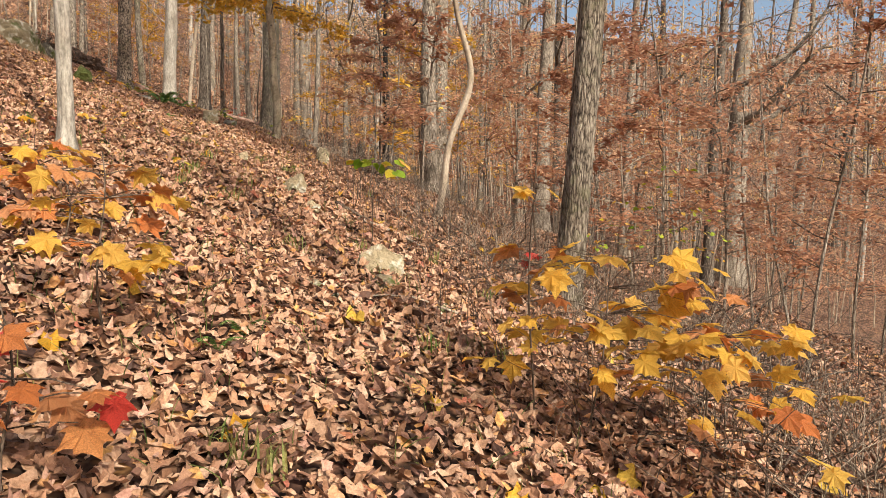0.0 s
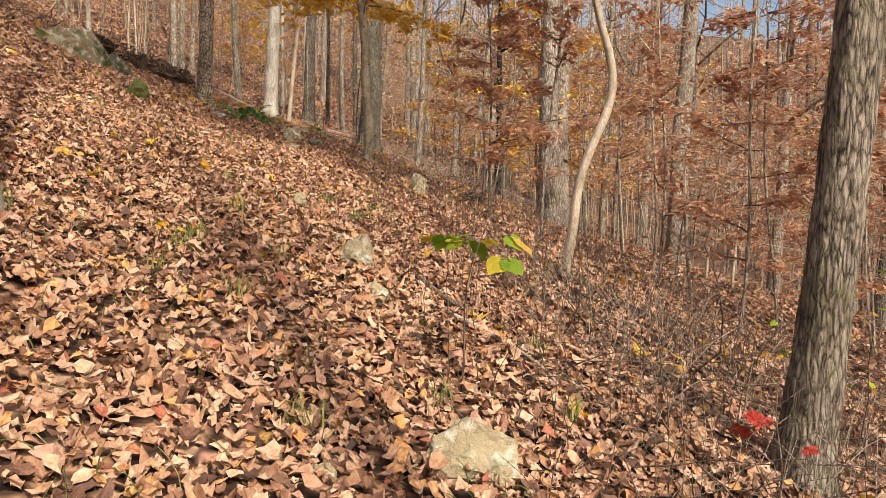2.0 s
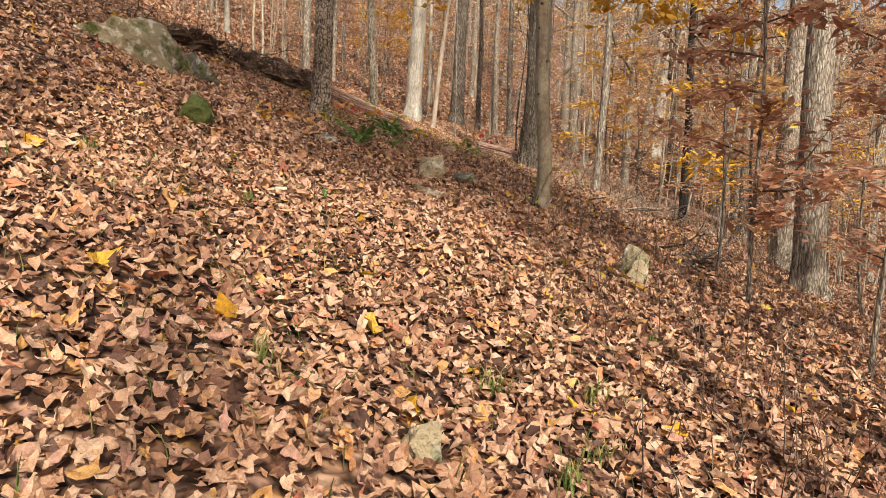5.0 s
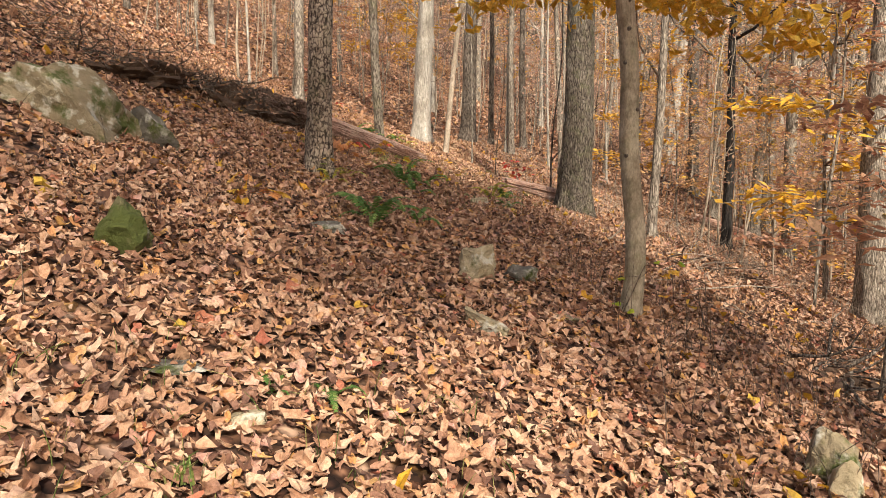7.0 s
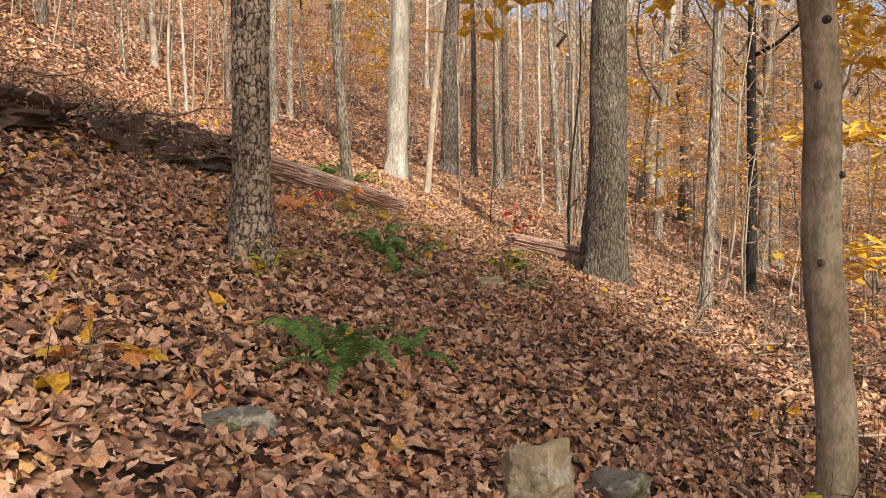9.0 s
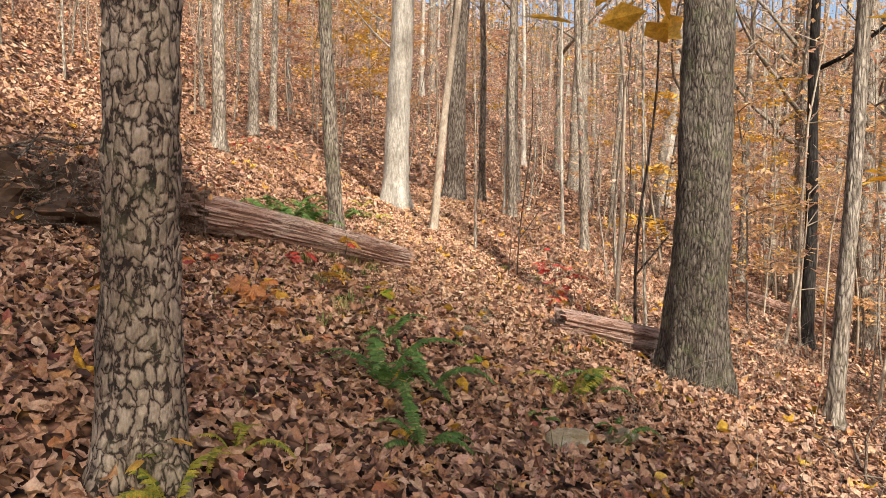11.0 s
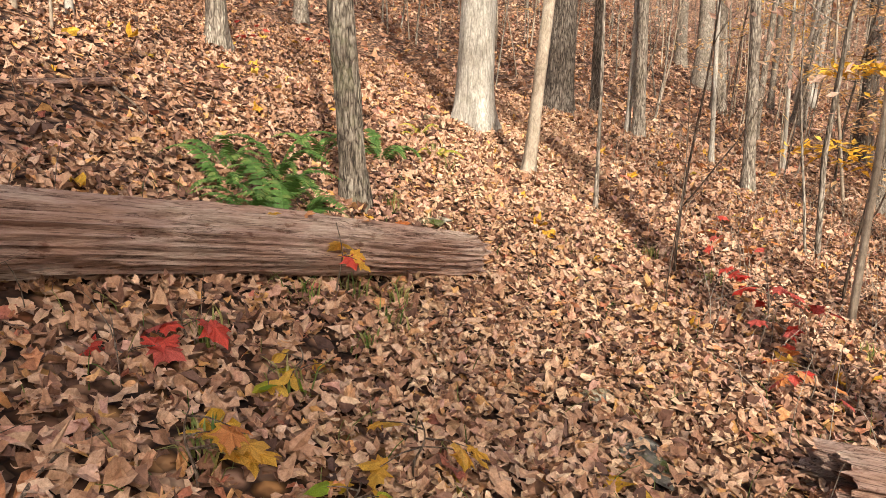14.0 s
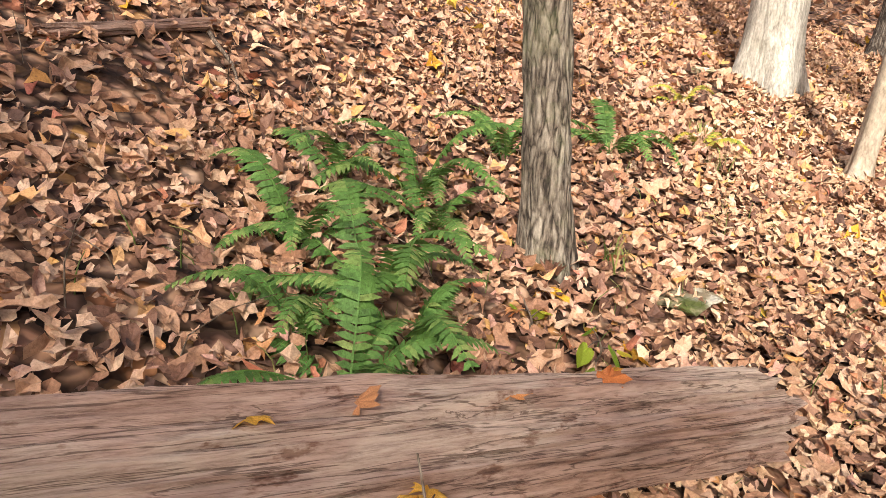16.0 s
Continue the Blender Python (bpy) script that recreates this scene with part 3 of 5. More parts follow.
mid_tree(-9.17, 46.1, 0.3, 0.017, 0.004, BARK_GREY, 51, 20, LEAF_ORANGE)
mid_tree(-3.8, 44.3, 0.27, -0.015, -0.002, BARK_DARK, 52, 15, LEAF_BROWN, "dark-barked tree standing in the wood")
mid_tree(-5.78, 47.0, 0.23, 0.117, 0.016, BARK_GREY, 53, 14, LEAF_BROWN, "leaning grey-barked tree in the wood")
mid_tree(14.1, 55.5, 0.25, -0.04, 0.01, BARK_GREY, 54, 18, LEAF_BROWN)
mid_tree(14.7, 51.1, 0.4, -0.03, 0.01, BARK_DARK, 55, 20, LEAF_BROWN, "dark-barked tree standing in the wood")
mid_tree(18.5, 51.9, 0.27, -0.02, 0.009, BARK_GREY, 56, 18, LEAF_BROWN)
mid_tree(24.1, 57.0, 0.45, 0.086, -0.036, BARK_GREY, 57, 22, LEAF_ORANGE, "leaning grey-barked tree in the wood")
mid_tree(-0.68, 39.9, 0.28, -0.04, -0.001, BARK_GREY, 58, 15, LEAF_BROWN)
mid_tree(-7.96, 40.6, 0.2, -0.03, -0.007, BARK_GREY, 60, 17, LEAF_ORANGE)
mid_tree(5.3, 64.0, 0.34, 0.02, -0.002, BARK_GREY, 61, 22, LEAF_ORANGE)
mid_tree(-7.94, 28.7, 0.09, -0.014, -0.004, BARK_GREY, 65, 13, LEAF_ORANGE)
mid_tree(-5.65, 53.0, 0.38, 0.085, 0.007, BARK_WHITE, 66, 17, LEAF_GOLD, "leaning pale-barked tree below the trail")
mid_tree(-2.69, 37.9, 0.15, 0.006, 0.0, BARK_GREY, 67, 13, LEAF_ORANGE)
mid_tree(0.78, 37.1, 0.2, 0.028, -0.002, BARK_WHITE, 68, 14, LEAF_ORANGE, "pale-barked tree on the lower slope")
mid_tree(-4.75, 21.4, 0.018, -0.042, -0.008, BARK_GREY, 69, 8, LEAF_ORANGE, "thin grey sapling behind the thick oak")
mid_tree(-8.14, 28.8, 0.04, 0.019, 0.005, BARK_WHITE, 71, 8, LEAF_ORANGE, "thin pale sapling in the wood")
mid_tree(-14.71, 29.2, 0.13, 0.017, 0.012, BARK_GREY, 75, 14, LEAF_ORANGE)
mid_tree(-11.77, 21.8, 0.03, -0.015, -0.015, BARK_WHITE, 76, 7, None, "thin pale sapling on the upper slope")
mid_tree(-15.87, 32.0, 0.11, 0.008, 0.006, BARK_GREY, 77, 14, LEAF_ORANGE)
mid_tree(-8.97, 30.0, 0.086, -0.015, -0.004, BARK_DARK, 78, 12, LEAF_ORANGE, "thin dark-barked tree in the wood")
mid_tree(-7.24, 23.41, 0.018, -0.011, -0.003, BARK_GREY, 80, 4.5, None, "thin grey sapling beside the trail")
mid_tree(-8.98, 33.7, 0.12, -0.032, -0.007, BARK_DARK, 81, 14, LEAF_ORANGE, "dark-barked tree standing in the wood")
mid_tree(-6.23, 27.6, 0.08, -0.05, -0.006, BARK_GREY, 82, 12, LEAF_ORANGE)
mid_tree(-6.82, 28.6, 0.037, -0.03, -0.004, BARK_WHITE, 83, 8, LEAF_ORANGE, "thin pale sapling in the wood")
mid_tree(-6.69, 37.3, 0.088, 0.042, 0.003, BARK_GREY, 84, 13, LEAF_ORANGE)
mid_tree(-5.9, 32.8, 0.04, -0.031, -0.002, BARK_WHITE, 85, 8, LEAF_ORANGE, "thin pale sapling in the wood")

# ---- the wood behind: a few patterns, each copied with its own turn and size ----
def low_spray(tree, h, turn, length, seed, leaves, size):
    """A near-level branch low on a trunk, with hanging leaves."""
    rnd = random.Random(seed)
    a = radians(turn)
    lp = limb_points((0, 0, h), (math.cos(a), math.sin(a), 0.12), length, rnd, 8, -0.05, 0.13)
    pieces = [tube(lp, [0.013 * (1 - 0.85 * k / 8) for k in range(9)], 5)]
    spots = []
    for k in range(3, 9):
        for _ in range(2):
            tw = limb_points(lp[k], (rnd.gauss(0, 1), rnd.gauss(0, 1), rnd.uniform(-0.3, 0.2)), rnd.uniform(0.25, 0.6), rnd, 4, -0.1, 0.2)
            pieces.append(tube(tw, [0.005, 0.004, 0.003, 0.002, 0.0015], 4))
            spots += tw[1:]
    part("branch", mesh_from("branch", *merge(pieces), TWIG), tree)
    part("spray_of_leaves", mesh_from("spray_of_leaves", *leaf_cloud(spots, size, rnd, 4, 0.1), leaves, smooth=False), tree, "yellow-brown autumn leaves")


for i, (h, turn, length) in enumerate(((2.55, 20, 1.7), (2.75, -40, 1.6), (2.65, 75, 1.5), (2.9, 150, 1.9), (2.6, 200, 1.6), (3.0, 110, 2.0), (2.8, -80, 1.4), (3.1, 0, 1.8))):
    low_spray(beech, h, turn, length, 600 + i, LEAF_GOLD, 0.07)
for i, (h, a) in enumerate(((0.55, 200), (1.25, 265), (1.95, 250), (2.2, 280), (1.6, 330), (2.45, 240))):
    bm = bmesh.new()
    bmesh.ops.create_icosphere(bm, subdivisions=2, radius=0.017)
    for v in bm.verts:
        v.co *= 1 + 0.3 * noise.noise(v.co * 40 + Vector((i, 0, 0)))
    me = bpy.data.meshes.new("knot")
    bm.to_mesh(me)
    bm.free()
    me.materials.append(BARK_DARK)
    dx = 0.035 * math.sin(h * 1.7 + 0.6) + 0.02 * math.sin(h * 3.9) - 0.02 * h
    part("knot", me, beech, at=Matrix.Translation((dx + 0.078 * math.cos(radians(a)), 0.02 * math.sin(h * 1.3) + 0.078 * math.sin(radians(a)), h)))

patterns = []
for i, (r, bark, lv, tall, lab) in enumerate((
        (0.16, BARK_GREY, LEAF_ORANGE, 17, "grey forest tree with sparse orange leaves"), (0.22, BARK_GREY, LEAF_BROWN, 20, "tall grey forest tree with copper leaves"),
        (0.1, BARK_DARK, LEAF_BROWN, 13, "dark slim forest tree with copper leaves"), (0.13, BARK_WHITE, LEAF_GOLD, 15, "pale slim forest tree with golden leaves"),
        (0.12, BARK_GREY, None, 15, "bare slim grey forest tree"), (0.17, BARK_GREY, None, 18, "bare grey forest tree"), (0.06, BARK_GREY, None, 10, "bare thin grey sapling"),
        (0.07, BARK_GREY, LEAF_ORANGE, 9, "young forest tree with orange leaves"), (0.18, BARK_DARK, LEAF_ORANGE, 18, "dark forest tree with orange leaves"))):
    patterns.append(grow_tree("forest_tree", *plan(66 + 5 * i, -20 + 8 * i), r, (random.uniform(-0.03, 0.03), random.uniform(-0.03, 0.03)), tall, bark, lab, 100 + i, False,
                              tall * 0.24, 7, lv, per=3, leaf_size=0.1, spread_by=0.8))
rng = random.Random(5)
made = 0
taken = [(o.location.x, o.location.y) for o in scene.objects if o.type == "EMPTY"]
while made < 250:
    s, m = rng.uniform(2, 95), rng.uniform(-45, 62)
    clear = 6.5 if m < 0 else 5.5
    if abs(m) < clear + max(0, 8 - s) * 0.2 and s < 33:
        continue
    if s < 45 and -9 < m < 9 and rng.random() < 0.6:
        continue
    if 8 < s < 19.5 and 0 < m < 10.5:
        continue
    if m > 16 and s < 70 and rng.random() < 0.5:
        continue
    x, y = plan(s, m)
    if any((x - a) ** 2 + (y - b) ** 2 < 2.2 for a, b in taken):
        continue
    taken.append((x, y))
    k = rng.uniform(0.75, 1.2)
    t = rng.choice(patterns if m < 8 or rng.random() < 0.45 else patterns[4:7])
    copy_thing(t, Matrix.LocRotScale((x, y, height(x, y)), Euler((0, 0, rng.uniform(0, 6.28))), (k, k, k)))
    made += 1

# tall trees added out of view below the trail and behind the start, whose crowns shade the slope
for s, m, k in ((-3, 3.5, 1.1), (-5, -1.5, 1.1)):
    x, y = plan(s, m)
    copy_thing(patterns[0], Matrix.LocRotScale((x, y, height(x, y)), Euler((0, 0, s)), (k, k, k)))
shade_poplar = grow_tree("poplar_tree", 7.6, 3.4, 0.24, (-0.111, -0.084), 21.5, BARK_GREY, "unseen tall poplar added below the trail, its full crown shading the slope", 90, False, 15.5, 13, None)
rp = random.Random(91)
crown = [Vector((rp.gauss(-0.111 * h, 1.3), rp.gauss(-0.084 * h, 1.3), h)) for h in (rp.uniform(15.8, 20.6) for _ in range(190))]
part("foliage", mesh_from("foliage", *leaf_cloud(crown, 0.13, rp, 22, 0.45), LEAF_BROWN, smooth=False), shade_poplar)
shade_poplar = grow_tree("poplar_tree", 0.6, -1.1, 0.2, (0.132, 0.1), 23.5, BARK_GREY, "unseen tall poplar added beside the trail's start, its full crown shading the slope", 92, False, 16, 11, None)
crown = [Vector((rp.gauss(0.132 * h, 1.1), rp.gauss(0.1 * h, 1.1), h)) for h in (rp.uniform(17.2, 23.0) for _ in range(210))]
part("foliage", mesh_from("foliage", *leaf_cloud(crown, 0.13, rp, 22, 0.45), LEAF_BROWN, smooth=False), shade_poplar)


def far_woods(name, count, area, seed, label, tall_range):
    """Trunks and leaf clumps of the wood beyond reach of the eye, one mesh."""
    rnd = random.Random(seed)
    pv, pf, lv, lf = [], [], [], []
    for _ in range(count):
        x, y = plan(rnd.uniform(area[0], area[1]), rnd.uniform(area[2], area[3]))
        z, tall, r = height(x, y), rnd.uniform(*tall_range), rnd.uniform(0.1, 0.24)
        kx, ky = rnd.gauss(0, 0.03), rnd.gauss(0, 0.03)
        pv.append(tube([(x, y, z - 0.3), (x + kx * tall * 0.5, y + ky * tall * 0.5, z + tall * 0.5), (x + kx * tall, y + ky * tall, z + tall)], [r, r * 0.7, r * 0.15], 6))
        spots = [Vector((x + kx * h + rnd.gauss(0, 1.6), y + ky * h + rnd.gauss(0, 1.6), z + h)) for h in (rnd.uniform(1.5, tall) for _ in range(11))]
        lv.append(leaf_cloud(spots, 0.22, rnd, 7, 0.9))
    wood = thing(name, 0, 0, 0, label, "woodland", kind="stuff")
    part("trunks", mesh_from("trunks", *merge(pv), BARK_GREY), wood)
    half = len(lv) // 2
    # far clumps wear the haze-paled leaf colour
    part("foliage", mesh_from("foliage", *merge(lv[:half]), LEAF_FAR_HAZE, smooth=False), wood)
    part("foliage", mesh_from("foliage", *merge(lv[half:]), LEAF_FAR_HAZE, smooth=False), wood)


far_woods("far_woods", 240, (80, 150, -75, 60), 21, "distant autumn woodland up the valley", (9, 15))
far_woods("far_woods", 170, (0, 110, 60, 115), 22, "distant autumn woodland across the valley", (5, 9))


def sapling_thicket(name, count, area, seed, label, tall_range, leaves, per):
    """Thin pale stems with forking twigs and a few leaves, too many to count."""
    rnd = random.Random(seed)
    stems, spots = [], []
    while len(stems) < count:
        s, m = rnd.uniform(area[0], area[1]), rnd.uniform(area[2], area[3])
        if s < 31 and -3.2 < m < 2.2:
            continue
        x, y = plan(s, m)
        z, tall, r = height(x, y), rnd.uniform(*tall_range), rnd.uniform(0.01, 0.034)
        kx, ky, ph = rnd.gauss(0, 0.06), rnd.gauss(0, 0.06), rnd.uniform(0, 6.28)
        line = [Vector((x + kx * h + 0.07 * math.sin(h * 1.3 + ph), y + ky * h + 0.07 * math.cos(h * 1.1 + ph), z + h)) for h in np.linspace(-0.1, tall, 6)]
        pieces = [tube(line, [r * (1 - 0.75 * k / 5) for k in range(6)], 5, closed=False)]
        for k in (2, 3, 3, 4, 4, 5):
            a = rnd.uniform(0, 6.28)
            tw = limb_points(line[k], (math.cos(a), math.sin(a), rnd.uniform(0.1, 0.9)), rnd.uniform(0.5, 1.5), rnd, 3, 0.1, 0.25)
            pieces.append(tube(tw, [r * 0.4, r * 0.3, r * 0.2, r * 0.1], 3, closed=False))
            spots += tw[1:]
        stems.append(merge(pieces))
    thicket = thing(name, 0, 0, 0, label, "saplings", kind="stuff")
    pale, grey = stems[::2], stems[1::2]
    part("stems", mesh_from("stems", *merge(pale), BARK_PALE), thicket)
    part("stems", mesh_from("stems", *merge(grey), BARK_GREY), thicket)
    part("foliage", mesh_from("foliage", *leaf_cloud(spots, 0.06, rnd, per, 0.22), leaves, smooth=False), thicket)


sapling_thicket("sapling_thicket", 330, (23, 62, -14, 26), 71, "thin pale saplings with haze-tinted leaves in the wood", (2.5, 8), LEAF_HAZE, 3)
sapling_thicket("sapling_thicket", 130, (9, 34, 5.5, 24), 72, "thin saplings with copper leaves below the trail", (2, 6), LEAF_BROWN, 4)


def dry_weeds(name, count, area, seed, label, tall_range, mat):
    """Dry stalks and wiry stems standing among the leaves."""
    rnd = random.Random(seed)
    verts, faces = [], []
    for _ in range(count):
        x, y = plan(rnd.uniform(area[0], area[1]), rnd.uniform(area[2], area[3]))
        z, tall = height(x, y), rnd.uniform(*tall_range)
        a, bend = rnd.uniform(0, 6.28), rnd.uniform(0.1, 0.9)
        line = [Vector((x + math.cos(a) * bend * tall * q * q, y + math.sin(a) * bend * tall * q * q, z + tall * q * (1 - 0.35 * bend * q))) for q in (0, 0.4, 0.75, 1)]
        v, f = tube(line, [0.0028, 0.0023, 0.0018, 0.001], 3, closed=False)
        o = len(verts)
        verts += v
        faces += [tuple(i + o for i in g) for g in f]
    return tagged(new(name, mesh_from(name, verts, faces, mat)), label, "weeds", kind="stuff")


dry_weeds("dry_weeds", 1500, (17, 32, 1.0, 8), 73, "dry pale stalks standing among leaves below the trail", (0.15, 0.6), TWIG_PALE)
dry_weeds("dry_weeds", 1500, (2, 16, 1.3, 6), 74, "dry brown stalks standing among leaves below the trail", (0.15, 0.7), TWIG)
dry_weeds("dry_weeds", 700, (0.5, 9, 2.3, 6.5), 78, "thick dry brown undergrowth below the trail", (0.2, 0.8), TWIG)
dry_weeds("dry_weeds", 900, (0.5, 9, 2.3, 6.5), 79, "thick dry tan undergrowth below the trail", (0.15, 0.7), TWIG_PALE)
dry_weeds("dry_weeds", 700, (3, 26, -6, -1.2), 75, "dry brown stalks standing among leaves above the trail", (0.1, 0.4), TWIG)
dry_weeds("green_blades", 900, (2, 12, -1.6, 1.6), 76, "thin green grass blades scattered among the leaves", (0.06, 0.18), GRASS)
dry_weeds("green_blades", 500, (17, 24, -2.0, 1.6), 77, "thin green grass blades scattered among the leaves", (0.05, 0.15), GRASS)


# ---- rocks ----
def rock(name, x, y, size, turn, mat, label, seed, sink=0.35, tilt=(0, 0), detail=4, rugged=0.4, flat=0.0):
    bm = bmesh.new()
    bmesh.ops.create_icosphere(bm, subdivisions=detail, radius=0.5)
    rnd = random.Random(seed)
    cuts = [(Vector((rnd.gauss(0, 1), rnd.gauss(0, 1), rnd.gauss(0.2, 0.8))).normalized(), rnd.uniform(0.2, 0.36)) for _ in range(14)]
    for v in bm.verts:
        p = v.co.copy()
        for n, d in cuts:
            over = p.dot(n) - d
            if over > 0:
                p -= n * over * 0.97
        q = p * 3.1 + Vector((seed * 3.7, 0, 0))
        p *= 1 + rugged * (noise.noise(q) * 0.6 + noise.noise(q * 2.7) * 0.3 + noise.noise(q * 6.0) * 0.14)
        p.z -= flat * abs(p.z) * 0.5
        v.co = Vector((p.x * size[0], p.y * size[1], p.z * size[2])) * 1.15
    me = bpy.data.meshes.new(name)
    bm.to_mesh(me)
    bm.free()
    me.materials.append(mat)
    me.polygons.foreach_set("use_smooth", [False] * len(me.polygons))
    ob = new(name, me)
    ob.matrix_world = pose(x, y, height(x, y) + size[2] * (0.5 - sink), tilt[0], tilt[1], turn)
    return tagged(ob, label, "rock", "rocks by the trail")


rock("rock", 0.44, 5.46, (0.36, 0.26, 0.3), 20, ROCK, "grey lichen-spotted rock half sunk in leaves", 1, tilt=(0, 12))
rock("rock", 0.46, 4.98, (0.26, 0.24, 0.12), 70, ROCK_MOSS, "flat mossy rock sunk in leaves", 2)
rock("rock", -0.03, 5.05, (0.13, 0.1, 0.1), 10, ROCK, "small brown stone among the leaves", 3)
rock("rock", 0.08, 4.42, (0.32, 0.18, 0.06), 30, ROCK_MOSS, "flat mossy stone flush with the leaves", 4)
rock("rock", 0.26, 4.42, (0.14, 0.12, 0.07), 5, ROCK_DARK, "small dark stone among the leaves", 5)
rock("rock", 0.84, 4.85, (0.22, 0.18, 0.1), 60, ROCK_MOSS, "mossy stone at the trail edge", 6)
rock("rock", -0.70, 7.52, (0.36, 0.26, 0.32), -25, ROCK, "pointed whitish lichen-covered rock in the trail", 7, sink=0.3, tilt=(8, 10))
rock("rock", -1.21, 7.2, (0.24, 0.12, 0.09), 15, ROCK, "low brown stone among the leaves", 8)
rock("rock", -1.0, 8.0, (0.13, 0.1, 0.12), 0, ROCK, "small brown stone among the leaves", 9)
rock("rock", -1.60, 8.74, (0.2, 0.15, 0.2), 35, ROCK, "small upright tan rock in the trail", 10, tilt=(10, 0))
rock("rock", -1.42, 12.6, (0.3, 0.24, 0.34), 50, ROCK, "grey lichen-spotted rock at the trail edge", 11)
rock("rock", -0.42, 7.06, (0.24, 0.18, 0.14), 0, ROCK, "grey stone sunk in leaves", 12)
rock("rock", -4.98, 11.56, (0.42, 0.36, 0.36), 20, ROCK_GREEN, "upright rock covered in green moss", 13, sink=0.25, tilt=(-12, 0))
rock("boulder", -6.85, 12.95, (1.5, 0.9, 0.8), 62, ROCK_MOSS, "large layered grey boulder with lichen and moss on the slope", 14, sink=0.45, tilt=(0, 20), detail=5, rugged=0.5)
rock("boulder", -6.6, 13.5, (0.62, 0.5, 0.5), 30, ROCK_DARK, "dark mossy end of a boulder on the slope", 15, sink=0.35, detail=4)
rock("rock", -3.84, 13.92, (0.4, 0.32, 0.34), 10, ROCK, "squarish tan rock with lichen in the trail", 16, sink=0.22, tilt=(0, -8))
rock("rock", -3.55, 14.2, (0.34, 0.22, 0.2), 40, ROCK_DARK, "dark rock behind a tan rock", 17)
rock("rock", -3.42, 12.92, (0.46, 0.18, 0.2), -28, ROCK, "low wedge of grey rock sunk in leaves", 18, tilt=(15, 8))
rock("rock", -1.46, 12.75, (0.34, 0.3, 0.46), 0, ROCK_MOSS, "upright mossy grey rock with pale lichen", 19, sink=0.25)
rock("rock", -4.10, 10.95, (0.4, 0.26, 0.06), 10, ROCK_DARK, "flat dark stone flush with the leaves", 20)
rock("rock", -3.66, 10.82, (0.16, 0.12, 0.08), 40, ROCK, "small grey stone among the leaves", 21)
rock("rock", -3.05, 13.55, (0.24, 0.17, 0.1), 0, ROCK_MOSS, "small mossy stone among the leaves", 22)
rock("rock", -4.88, 13.42, (0.42, 0.24, 0.16), 20, ROCK_DARK, "dark mossy rock half buried in leaves", 23)
rock("rock", -4.97, 17.25, (0.34, 0.22, 0.16), 0, ROCK, "grey rock beside the trail", 24)
rock("rock", -4.7, 17.6, (0.3, 0.24, 0.16), 30, ROCK_MOSS, "mossy rock beside the trail", 25)
rock("rock", -6.06, 19.62, (0.22, 0.5, 0.1), 38, ROCK_DARK, "flat blue-grey stone slab in the trail", 26, tilt=(0, 10))
rock("rock", -5.97, 19.2, (0.2, 0.42, 0.09), 25, ROCK_DARK, "flat blue-grey stone slab in the trail", 27)
rock("rock", -5.88, 18.55, (0.2, 0.3, 0.12), 10, ROCK_MOSS, "greenish flat stone in the trail", 28)
rock("rock", -6.35, 19.95, (0.2, 0.14, 0.08), 10, ROCK, "small brown stone in the trail", 29)
rock("rock", -7.92, 21.48, (0.3, 0.24, 0.09), 40, ROCK_MOSS, "flat mossy stone beside the trail", 30)
rock("rock", -9.69, 24.8, (0.4, 0.25, 0.1), 20, ROCK, "flat pale stone beside the trail", 31)
rock("rock", -12.3, 32.5, (1.0, 0.7, 0.7), 20, ROCK_DARK, "dark rock on the slope ahead", 32)


def caught_leaves(parent, spots, count, seed):
    """Dry leaves lying on the upper side of a mound or a log."""
    rnd = random.Random(seed)
    on = [rnd.choice(spots) + Vector((0, 0, 0.012)) for _ in range(count)]
    return part("caught_leaves", mesh_from("caught_leaves", *leaf_cloud(on, 0.038, rnd, 1, 0.012), LITTER, smooth=False), parent, "dry brown leaves")


